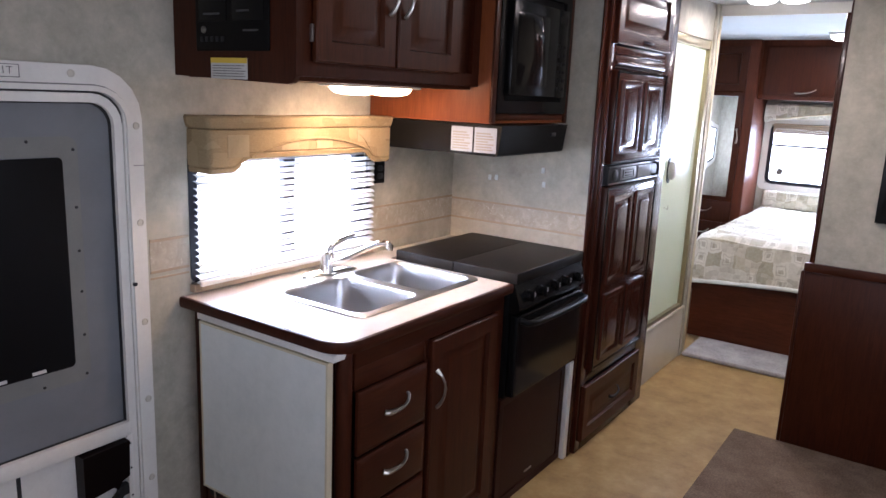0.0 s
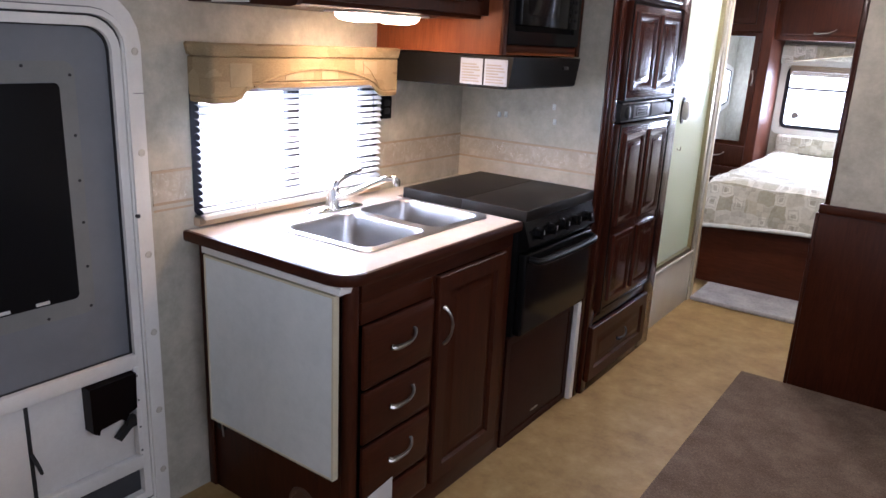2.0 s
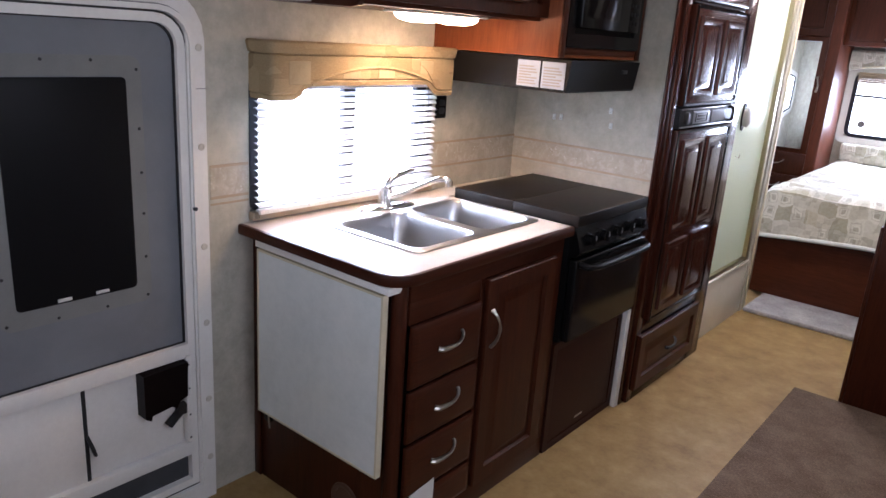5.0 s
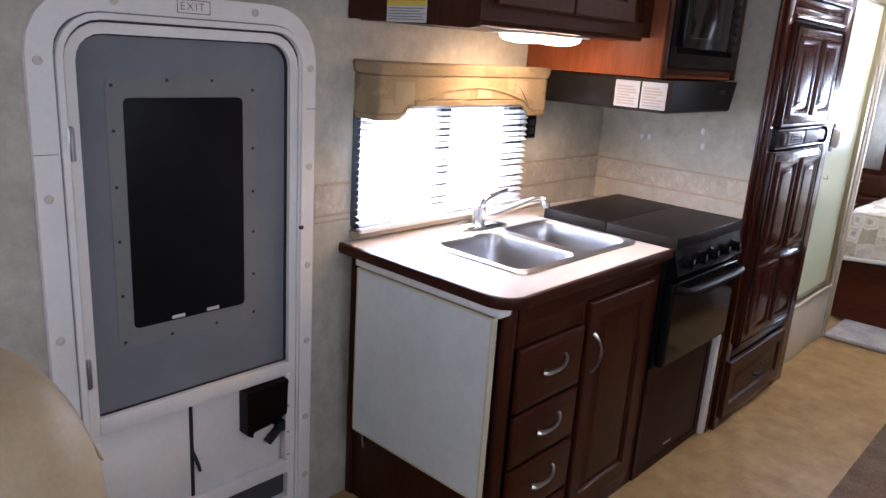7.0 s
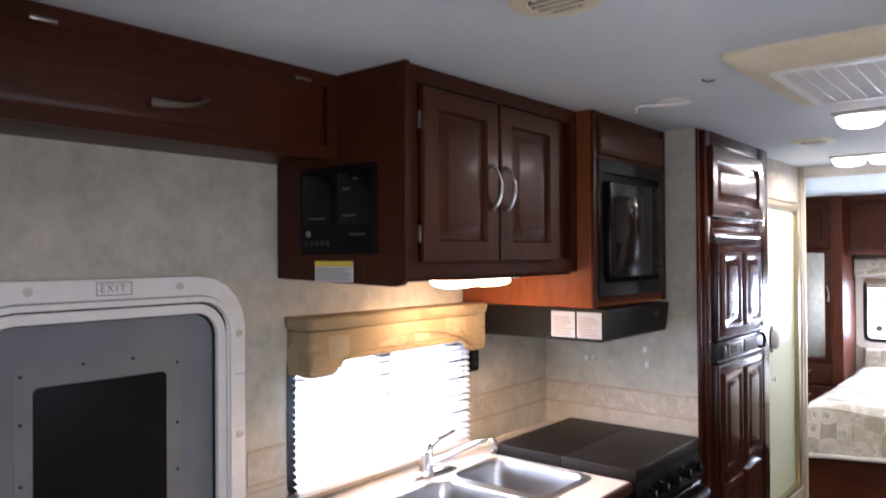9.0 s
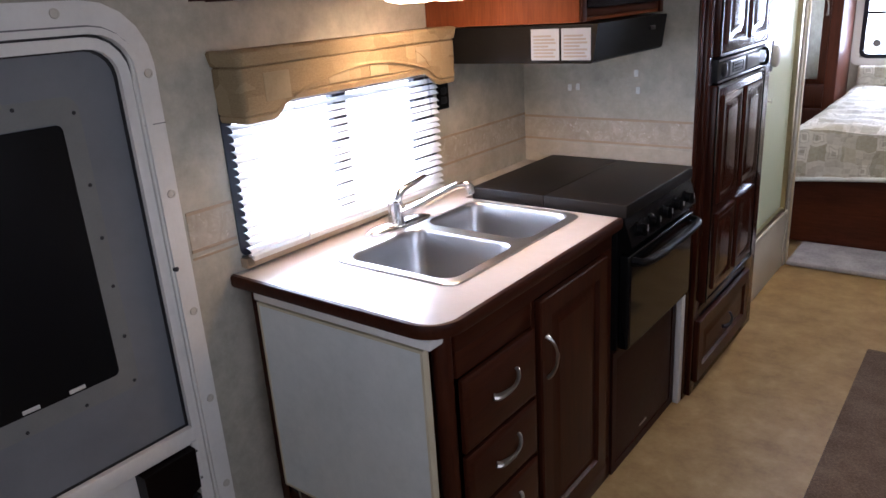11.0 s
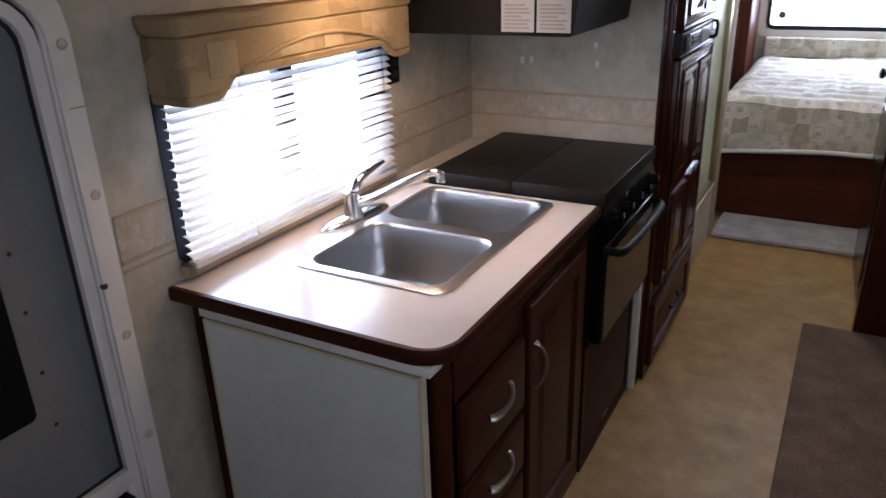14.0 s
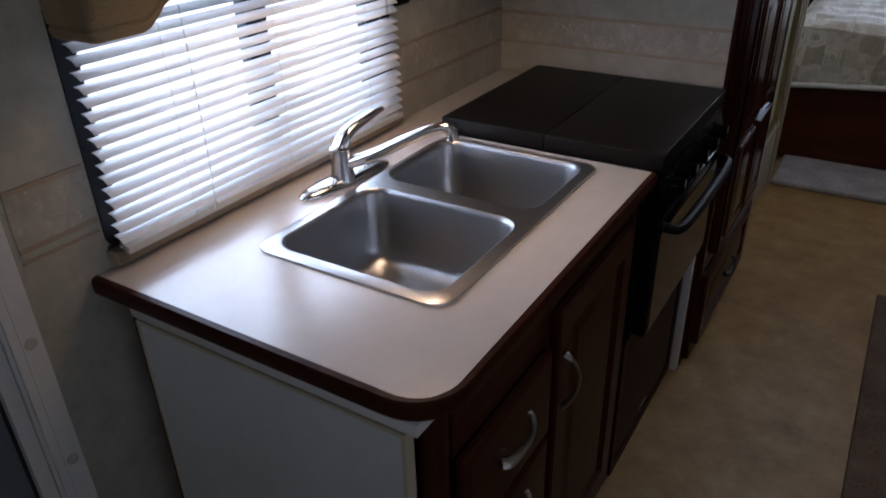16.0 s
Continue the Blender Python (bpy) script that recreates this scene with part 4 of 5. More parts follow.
grommet = thing("hole_ring", (0.45, 0.417, 0.11), "brown plastic ring round a hole in the cabinet end", "grommet")
lathe("ring", "-y", (0.452, 0.4178, 0.108), [(0.060, 0), (0.059, 0.004), (0.052, 0.007), (0.043, 0.005), (0.042, 0.001)], brown_plastic, grommet, "", 28)
lathe("hole", "-y", (0.452, 0.4176, 0.108), [(0.041, 0), (0.040, 0.0006), (0.01, 0.0006)], rubber, grommet, "dark hole", 24)


# ---------------------------------------------------------------- cooker
cooker = thing("cooker", (0.40, 1.52, 0.45), "black gas cooker with a closed bi-fold cover", "cooker")
CY0, CY1 = 1.256, 1.815
box("body", (0.13, CY0, 0.46), (0.665, CY1, 0.905), black_plastic, cooker, "black body", 0.004)
for x0, x1 in ((0.138, 0.4140), (0.4155, 0.694)):
    box("cover", (x0, CY0 - 0.002, 0.905), (x1, CY1 - 0.01, 0.946), cover_black, cooker, "matt black folding cover", 0.0035, 3)
prism("knob_panel", "-y", (0.655, CY1 - 0.004, 0.795), [(0, 0), (0.040, 0.0), (0.055, 0.020), (0.028, 0.108), (0, 0.108)], CY1 - CY0 - 0.006, black_gloss, cooker, "glossy black control panel", 0.003)
for k in range(5):
    y = CY0 + 0.075 + 0.100 * k
    to = place("+x", (0.696, y, 0.855))
    bm = bmesh.new()
    add_lathe(bm, "+x", (0.694, y, 0.852), [(0.024, 0), (0.0235, 0.004), (0.019, 0.006), (0.017, 0.022), (0.013, 0.025)], 18)
    add_box(bm, (0.716, y - 0.004, 0.834), (0.728, y + 0.004, 0.870), 0.002)
    k_ = part("knob", bm, black_gloss, cooker, "black control knob", True)
    box("pointer", (0.7285, y - 0.001, 0.852), (0.7292, y + 0.001, 0.869), paper, k_, "white mark", 0)
oven = box("oven_door", (0.666, CY0 + 0.004, 0.470), (0.702, CY1 - 0.004, 0.785), black_gloss, cooker, "glossy black oven door", 0.008, 3)
panel_part("oven_window", "+x", (0.7022, CY0 + 0.016, 0.480), 0.52, 0.272, ((0, 0), (0.002, 0.0015)), oven_glass, oven, "dark oven glass", 0.012)
tube("oven_handle", [(0.700, CY0 + 0.03, 0.765), (0.735, CY0 + 0.05, 0.760), (0.742, 1.40, 0.757), (0.743, 1.53, 0.756), (0.742, 1.68, 0.757), (0.735, CY1 - 0.05, 0.760), (0.700, CY1 - 0.03, 0.765)], [0.012, 0.0135, 0.014, 0.0135, 0.012], handle_black, oven, "glossy black bar handle", sides=10, side_hint=(1, 0, 0))
lower = thing("cooker_base_cabinet", (0.40, 1.5, 0), "dark cherry base under the cooker with a smoked panel", "cabinet")
box("body", (0.05, 1.243, 0.0), (0.650, 1.789, 0.455), smoked, lower, "", 0.002)
rect_frame("face_frame", "+x", (0.650, 1.243, 0.004), 0.546, 0.451, 0.030, 0.012, smoked, lower, "dark face frame")
panel_part("smoked_panel", "+x", (0.650, 1.275, 0.036), 0.482, 0.387, ((0, 0), (0, 0.008), (0.01, 0.010)), smoked, lower, "smoked dark glass panel")
box("badge", (0.6602, 1.475, 0.066), (0.6620, 1.535, 0.074), nickel, lower, "small silver badge", 0.0005)


# ---------------------------------------------------------------- wall cabinets, microwave, hood
upper = thing("wall_cabinet", (0.25, 0.8, 1.58), "dark cherry two-door wall cabinet over the sink", "wall cabinet")
UX = 0.498
prism("end_panel", "-y", (0.003, 0.384, 1.582), [(0, 0), (0.47, -0.014), (0.49, -0.010), (0.503, 0.006), (0.507, H - 1.583), (0, H - 1.583)], 0.016, wood_v, upper, "dark end panel with a rounded corner", 0.002)
box("carcase", (0.003, 0.385, 1.596), (UX - 0.022, 1.232, H - 0.001), wood_h, upper, "dark carcase", 0)
rect_frame("face_frame", "+x", (UX - 0.021, 0.385, 1.590), 0.848, H - 1.592, 0.042, 0.021, wood_v, upper)
box("middle_stile", (UX - 0.021, 0.745, 1.63), (UX - 0.001, 0.775, 2.075), wood_v, upper)
for y0, hy in ((0.432, 0.722), (0.766, 0.790)):
    d = panel_part("door", "+x", (UX + 0.001, y0, 1.628), 0.322, 0.448, RAISED, wood_door, upper, "dark cherry raised-panel door")
    handle(d, "+x", (UX + 0.019, hy, 1.835), 0.125, True)
for z in (1.70, 1.99):
    h_ = box("hinge", (UX + 0.0005, 0.421, z - 0.022), (UX + 0.010, 0.430, z + 0.022), nickel, upper, "nickel hinge", 0.002)
box("lamp_board", (0.02, 0.40, 1.578), (UX - 0.03, 1.232, 1.595), wood_h, upper, "underside board", 0.001)

print_dim = material("dim_print", (0.06, 0.06, 0.06), 0.5)
monitor = thing("monitor_panel", (0.26, 0.367, 1.65), "black systems monitor panel on the cabinet end", "control panel")
panel_part("bezel", "-y", (0.112, 0.3675, 1.650), 0.30, 0.236, ((0, 0), (0, 0.004), (0.004, 0.006)), black_plastic, monitor, "", 0.006)
panel_part("display", "-y", (0.128, 0.3612, 1.728), 0.12, 0.142, ((0, 0), (0.003, 0.0015)), black_gloss, monitor, "dark display", 0.004)
panel_part("switch_plate", "-y", (0.268, 0.3612, 1.728), 0.128, 0.142, ((0, 0), (0.003, 0.0015)), black_gloss, monitor, "dark switch plate", 0.004)
for k in range(5):
    box("button", (0.135 + 0.022 * k, 0.3585, 1.674), (0.149 + 0.022 * k, 0.3615, 1.688), rubber, monitor, bevel=0.001)
lathe("lock", "-y", (0.150, 0.3612, 1.706), [(0.010, 0), (0.009, 0.004), (0.004, 0.005)], nickel, monitor, "small metal lock", 14)
for x, z, w in ((0.150, 1.745, 0.07), (0.290, 1.75, 0.05), (0.290, 1.82, 0.03), (0.330, 1.845, 0.02), (0.315, 1.70, 0.06)):
    box("print", (x, 0.3585, z), (x + w, 0.3596, z + 0.005), print_dim, monitor, "grey lettering too small to read", 0)

warn = thing("warning_label", (0.245, 0.367, 1.575), "white warning label with a yellow header on the cabinet end", "label")
box("sheet", (0.170, 0.3662, 1.576), (0.322, 0.3674, 1.632), paper, warn, bevel=0)
box("header", (0.170, 0.3654, 1.618), (0.322, 0.3661, 1.632), yellow_ink, warn, "yellow header", 0)
for k in range(5):
    box("print_line", (0.178, 0.3654, 1.582 + 0.007 * k), (0.178 + (0.136, 0.13, 0.138, 0.12, 0.134)[k], 0.3661, 1.5845 + 0.007 * k), print_grey, warn, bevel=0)

under = thing("under_cabinet_lamp", (0.33, 0.865, 1.577), "lit double-lens lamp under the wall cabinet", "lamp")
box("base", (0.262, 0.690, 1.570), (0.398, 1.040, 1.5775), door_white, under, "white lamp base", 0.004)
for y0 in (0.700, 0.868):
    bm = bmesh.new()
    loops = []
    for i, z in ((0.0, 1.570), (0.002, 1.560), (0.012, 1.552), (0.032, 1.547), (0.055, 1.546)):
        loops.append([(x, y, z) for x, y in at_xy(0.268 + i, y0 + i, 0.392 - i, y0 + 0.162 - i, 0.056 - i * 0.5)])
    loops_mesh(bm, loops, cap_first=True)
    part("lens", bm, lamp_warm, under, "glowing ribbed lens", True)
area_lamp("under_cabinet_light", look((0.32, 0.865, 1.538), (0.20, 1.28, 0.62)), 0.12, 0.30, 10, (1.0, 0.65, 0.33))

mwc = thing("microwave_cabinet", (0.28, 1.53, 1.455), "dark cherry cabinet holding the microwave", "wall cabinet")
# Near side and bottom board take the lamp's glow as colour.
box("side_panel", (0.003, 1.234, 1.464), (0.550, 1.250, H - 0.001), wood_lamplit, mwc, "cherry side panel with lamp glow in its red", 0.002)
box("far_side_panel", (0.003, 1.812, 1.464), (0.550, 1.828, H - 0.001), wood_v, mwc, "", 0.002)
box("bottom_board", (0.003, 1.2505, 1.465), (0.548, 1.8115, 1.4755), wood_lamplit, mwc, "", 0.001)
box("top_rail", (0.530, 1.2505, 1.972), (0.552, 1.8115, H - 0.001), wood_h, mwc, "", 0.002)
box("bottom_rail", (0.530, 1.2505, 1.476), (0.552, 1.8115, 1.500), wood_h, mwc, "", 0.002)
for y0, y1 in ((1.234, 1.262), (1.800, 1.828)):
    box("stile", (0.5505, y0, 1.464), (0.560, y1, H - 0.001), wood_v, mwc, "", 0.003)
panel_part("drop_panel", "+x", (0.552, 1.275, 1.985), 0.52, 0.11, SLAB, wood_door, mwc, "narrow flap panel")
mw = thing("microwave", (0.3, 1.53, 1.475), "black built-in microwave oven", "microwave")
box("body", (0.10, 1.264, 1.476), (0.548, 1.798, 1.968), black_plastic, mw, "", 0.003)
rect_frame("trim_kit", "+x", (0.548, 1.264, 1.502), 0.535, 0.468, 0.045, 0.014, black_gloss, mw, "glossy black trim kit")
box("door", (0.549, 1.315, 1.565), (0.582, 1.660, 1.895), black_gloss, mw, "glossy black door", 0.006, 3)
panel_part("door_window", "+x", (0.5825, 1.345, 1.60), 0.235, 0.255, ((0, 0), (0.002, 0.001)), oven_glass, mw, "dark door window", 0.01)
box("control_panel", (0.549, 1.664, 1.565), (0.576, 1.752, 1.895), black_gloss, mw, "black keypad", 0.003)
for r_ in range(6):
    for c_ in range(3):
        box("key", (0.5762, 1.674 + 0.025 * c_, 1.592 + 0.032 * r_), (0.577, 1.690 + 0.025 * c_, 1.604 + 0.032 * r_), black_plastic, mw, bevel=0)
box("clock", (0.5762, 1.676, 1.845), (0.577, 1.740, 1.872), oven_glass, mw, "dark clock display", 0)

hood = thing("range_hood", (0.3, 1.53, 1.335), "black range hood with two white labels", "range hood")
prism("shell", "-y", (0.06, 1.745, 1.352), [(0, 0), (0.522, 0), (0.531, 0.006), (0.545, 0.108), (0, 0.108)], 0.507, black_plastic, hood, "black painted shell", 0.003)
box("filter", (0.12, 1.30, 1.349), (0.50, 1.66, 1.3525), nickel, hood, "metal grease filter", 0)
box("switch", (0.598, 1.61, 1.417), (0.606, 1.65, 1.430), rubber, hood, "black rocker switch", 0.002)
for x0 in (0.392, 0.492):
    lab = thing("instruction_label", (x0 + 0.045, 1.237, 1.355), "white instruction label stuck on the hood", "label", "labels on the hood")
    box("sheet", (x0, 1.2365, 1.362), (x0 + 0.092, 1.2378, 1.450), label_grey, lab, bevel=0)
    for k in range(7):
        box("print_line", (x0 + 0.008, 1.2358, 1.370 + 0.0095 * k), (x0 + 0.008 + (0.072, 0.066, 0.074, 0.05, 0.074, 0.07, 0.06)[k], 1.2364, 1.3755 + 0.0095 * k), print_grey, lab, bevel=0)

overdoor = thing("overhead_cabinet", (0.12, -0.07, 1.89), "dark cherry overhead cabinet above the entry door", "wall cabinet")
box("carcase", (0.003, -0.529, 1.912), (0.250, 0.366, H - 0.001), wood_h, overdoor, "", 0.001)
rect_frame("face_frame", "+x", (0.2505, -0.529, 1.900), 0.895, H - 1.902, 0.035, 0.014, wood_h, overdoor, "", 0)
flap = panel_part("flap_door", "+x", (0.2525, -0.480, 1.930), 0.80, 0.165, SLAB, wood_h, overdoor, "dark top-hinged flap")
handle(flap, "+x", (0.2710, -0.097, 1.978), 0.125, False, "brushed nickel bow handle", nickel, 1.35)
for y in (-0.40, 0.22):
    box("hinge", (0.2650, y, 2.092), (0.2740, y + 0.05, 2.100), nickel, overdoor, "nickel hinge", 0.001)

front_cab = thing("overhead_cabinet", (0.2, -1.0, 1.66), "dark cherry overhead cabinet beside the entry door", "wall cabinet")
prism("carcase", "-x", (0.400, -0.530, 1.672), [(0, 0.03), (0.010, 0.008), (0.03, 0.0), (1.2, 0.0), (1.2, H - 1.674), (0, H - 1.674)], 0.39, wood_v, front_cab, "dark carcase with a rounded corner", 0.003)
panel_part("door", "+x", (0.401, -1.06, 1.71), 0.47, 0.385, RAISED, wood_v, front_cab, "dark cherry raised-panel door")
panel_part("door", "+x", (0.401, -1.61, 1.71), 0.53, 0.385, RAISED, wood_v, front_cab, "dark cherry raised-panel door")


# ---------------------------------------------------------------- refrigerator in its tall cabinet
tall = thing("tall_cabinet", (0.4, 2.25, 0), "tall dark cherry surround of the refrigerator", "tall cabinet")
TX, TY0, TY1 = 0.722, 1.8725, 2.690
box("near_side", (0.62, TY0 + 0.001, 0.0), (0.703, TY0 + 0.020, H - 0.001), wood_gloss, tall, "", 0.002)
box("far_side", (0.02, TY1 - 0.018, 0.0), (0.703, TY1, H - 0.001), wood_gloss, tall, "", 0.002)
box("near_stile", (0.7035, TY0 - 0.002, 0.0), (TX, 1.925, H - 0.001), wood_gloss, tall, "lacquered stile", 0.004)
box("far_stile", (0.7035, 2.540, 0.0), (TX, TY1, H - 0.001), wood_gloss, tall, "lacquered stile", 0.004)
for n, z0, z1 in (("top_rail", 2.075, H - 0.001), ("middle_rail", 1.752, 1.785), ("lower_rail", 0.325, 0.372), ("plinth", 0.0, 0.050)):
    box(n, (0.7035, 1.9255, z0), (TX - 0.001, 2.5395, z1), wood_gloss, tall, "", 0.002)
box("backing", (0.60, 1.90, 0.01), (0.700, 2.60, H - 0.01), black_plastic, tall, "", 0)
d = panel_part("upper_door", "+x", (TX, 1.908, 1.790), 0.650, 0.278, RAISED, wood_gloss, tall, "lacquered raised-panel flap")
tube("flap_pull", [(TX + 0.018, 2.20, 1.815), (TX + 0.034, 2.23, 1.812), (TX + 0.034, 2.27, 1.812), (TX + 0.018, 2.30, 1.815)], [0.006, 0.006], dark_alu, d, "dark pull", sides=8, n=3)
d = panel_part("drawer_front", "+x", (TX, 1.895, 0.055), 0.66, 0.262, RAISED, wood_v, tall, "raised-panel drawer front")
handle(d, "+x", (TX + 0.019, 2.225, 0.19), 0.09, False, "dark bow handle", dark_alu)

fridge = thing("refrigerator", (0.4, 2.25, 0.38), "absorption refrigerator with dark cherry door panels", "refrigerator")
box("carcase", (0.10, 1.93, 0.376), (0.696, 2.538, 1.748), black_plastic, fridge, "black carcase", 0.002)
vent = box("vent", (0.697, 1.935, 1.693), (0.722, 2.534, 1.748), wood_gloss, fridge, "lacquered vent strip", 0.004)
prism("ledge", "-y", (0.7225, 2.525, 1.706), [(0, 0), (0.010, 0.004), (0.012, 0.010), (0, 0.020)], 0.58, wood_gloss, vent, "bevelled ledge", 0.001)
box("slot", (0.7225, 1.945, 1.697), (0.7240, 2.525, 1.703), black_plastic, vent, "dark slot", 0)


def fridge_door(z0, z1, pull):
    d = box("door", (0.700, 1.934, z0), (0.742, 2.535, z1), wood_gloss, fridge, "lacquered dark cherry door", 0.006, 3)
    w = 0.218
    h = z1 - z0
    rows_ = ((z0 + 0.04, h - 0.08),) if h < 0.5 else ((z0 + 0.04, 0.305), (z0 + 0.385, h - 0.425))
    for y0, z_, h_ in [(a, *b) for a in (1.990, 2.262) for b in rows_]:
        panel_part("raised_panel", "+x", (0.7422, y0, z_), w, h_, ((0, 0), (0.003, 0.010), (0.012, 0.011), (0.030, 0.002), (0.034, 0.002), (0.055, 0.010), (0.060, 0.0105)), wood_gloss, d, "raised panel")
    rect_frame("edge_trim", "+x", (0.7422, 1.936, z0 + 0.002), 0.597, h - 0.004, 0.010, 0.004, black_gloss, d, "black edge trim")
    return d


fridge_door(1.300, 1.690, 0)
low = fridge_door(0.380, 1.205, 0)
ctl = box("control_strip", (0.700, 1.934, 1.212), (0.740, 2.535, 1.292), control_grey, fridge, "black control strip", 0.005, 2)
for y in (1.995,):
    lathe("latch_knob", "+x", (0.7402, y, 1.252), [(0.026, 0), (0.025, 0.008), (0.014, 0.012)], rubber, ctl, "round black latch", 18)
for y, w in ((2.055, 0.185), (2.262, 0.170)):
    panel_part("control_face", "+x", (0.7402, y, 1.224), w, 0.056, ((0, 0), (0.003, 0.004), (0.006, 0.0045)), sheen_grey, ctl, "satin control face, reflection put into its grey", 0.006)
rect_frame("display_rim", "+x", (0.7447, 2.085, 1.234), 0.125, 0.036, 0.004, 0.002, rubber, ctl, "black display rim", 0.004)
for k in range(2):
    box("button", (0.7449, 2.105, 1.242 + 0.013 * k), (0.7475, 2.19, 1.248 + 0.013 * k), rubber, ctl, bevel=0.001)
for z in (1.213, 1.286):
    box("edge_bar", (0.7402, 1.938, z), (0.7450, 2.531, z + 0.006), satin_trim, ctl, "satin metal edge bar", 0.001)
tube("pull", [(0.738, 2.46, 1.225), (0.758, 2.475, 1.228), (0.762, 2.480, 1.255), (0.758, 2.475, 1.282), (0.738, 2.46, 1.286)], [0.007, 0.007], black_plastic, ctl, "black pull", sides=8, n=3)
for ob in (tall, fridge):
    ob.location.x -= 0.020


# ---------------------------------------------------------------- shower
shower = thing("shower_cubicle", (0.35, 3.1, 0), "shower cubicle with frosted door in a brass frame", "shower")
SXF = 0.640
box("curb", (0.02, 2.695, 0.0), (SXF + 0.010, 3.498, 0.313), shower_white, shower, "cream shower step", 0.006, 3)
box("curb_cap", (0.56, 2.692, 0.3135), (SXF + 0.018, 3.499, 0.336), shower_white, shower, "cream curb cap", 0.006, 3)
box("inner_back", (0.005, 2.693, 0.314), (0.020, 3.498, 2.10), shower_white, shower, "white surround", 0)
for y in (2.6925, 3.488):
    box("inner_side", (0.020, y, 0.337), (0.600, y + 0.010, 2.10), shower_white, shower, "white surround", 0)
box("header_panel", (0.605, 2.695, 1.925), (SXF, 3.498, H - 0.001), wallpaper, shower, "papered strip above the door", 0.001)
frame_ = box("near_jamb", (0.612, 2.705, 0.337), (SXF + 0.006, 2.735, 1.922), gold, shower, "brass jamb", 0.003)
box("far_jamb", (0.612, 3.425, 0.337), (SXF + 0.014, 3.455, 1.922), gold, shower, "brass jamb", 0.003)
box("far_channel", (0.612, 3.460, 0.337), (SXF + 0.008, 3.486, 1.922), gold, shower, "brass channel", 0.003)
box("head_rail", (0.612, 2.736, 1.872), (SXF + 0.012, 3.424, 1.918), gold, shower, "brass head rail", 0.004)
box("bottom_track", (0.612, 2.736, 0.337), (SXF + 0.010, 3.424, 0.363), gold, shower, "brass bottom track", 0.003)
sdoor = box("door_pane", (0.624, 2.737, 0.364), (0.630, 3.423, 1.871), frosted, shower, "pebbled frosted glass pane", 0)
prism("pull_plate", "+x", (SXF - 0.010, 2.985, 1.205), [(0.030 * math.cos(k * math.pi / 12), 0.070 * math.sin(k * math.pi / 12)) for k in range(24)], 0.006, rubber, shower, "dark pull plate", 0.0015)
bm = bmesh.new()
loops_mesh(bm, [[Vector((SXF - 0.004 + o, 2.985 + r_ * 0.026 * math.cos(k * math.pi / 10), 1.205 + r_ * 0.050 * math.sin(k * math.pi / 10))) for k in range(20)] for r_, o in ((0.9, 0), (1.0, 0.012), (0.95, 0.022), (0.7, 0.030), (0.3, 0.033))], cap_first=True)
part("pull_knob", bm, paper, shower, "white oval pull", True)
tube("hook", [(0.630, 2.975, 1.00), (0.648, 2.975, 0.995), (0.650, 2.975, 1.015)], [0.004, 0.003], chrome, shower, sides=6, n=3)
setting(box("trim_shower_corner", (0.656, 3.540, 0.0), (0.662, 3.572, H - 0.06), cream_plastic, bevel=0.002), "pale corner strip beside the shower", "trim")


# ---------------------------------------------------------------- hall door, folded open
hdoor = thing("door_2", (1.37, 2.73, 0.01), "dark cherry bedroom door, open against the hall wall", "door", kind="structure")
box("leaf", (1.374, 2.725, 0.018), (1.404, 3.395, 1.98), wood_gloss, hdoor, "dark cherry door leaf", 0.003)
for z0, z1 in ((0.12, 0.86), (1.04, 1.86)):
    panel_part("raised_panel", "-x", (1.3678, 3.29, z0), 0.46, z1 - z0, ((0, 0), (0.006, 0.005), (0.02, 0.0015), (0.05, 0.005)), wood_gloss, hdoor, "raised panel")
k_ = lathe("knob", "-x", (1.368, 3.335, 0.985), [(0.026, 0), (0.026, 0.004), (0.012, 0.008), (0.011, 0.016), (0.023, 0.022), (0.025, 0.032), (0.015, 0.039), (0.003, 0.041)], dark_alu, hdoor, "dark metal knob")
for z in (0.3, 1.0, 1.75):
    box("hinge", (1.3985, 2.718, z), (1.404, 2.740, z + 0.08), gold, hdoor, "brass hinge", 0.001)

hdoor.location.x += 0.042
hdoor.rotation_euler.z = radians(3.0)

picture = thing("wall_screen", (1.8, 2.625, 1.1), "small black-framed flat screen on the papered wall", "screen")
rect_frame("frame", "-y", (1.655, 2.6345, 1.10), 0.42, 0.34, 0.022, 0.022, black_gloss, picture, "black frame", 0.004)
box("display", (1.677, 2.625, 1.122), (2.053, 2.632, 1.418), oven_glass, picture, "dark display", 0)


# ---------------------------------------------------------------- bedroom
bed = thing("bed", (1.32, 4.9, 0.028), "made bed with a patchwork bedspread on a cherry platform", "bed")
BX0, BX1, BY0 = 0.556, 2.10, 3.905
box("platform", (BX0 + 0.02, BY0, 0.029), (BX1 - 0.02, 5.60, 0.50), wood_mid, bed, "cherry platform", 0.004)
box("mattress", (BX0 + 0.01, BY0 - 0.02, 0.501), (BX1 - 0.01, 5.58, 0.70), white_lam, bed, "white mattress", 0.05, 4)
NX, NY = 60, 67


def hem_height(x):
    """The hem of the bedspread, lower at the corner."""
    return 0.414 + 0.052 * min(max((x - BX0) / 0.62, 0), 1) ** 0.8


grid = {}
bm = bmesh.new()
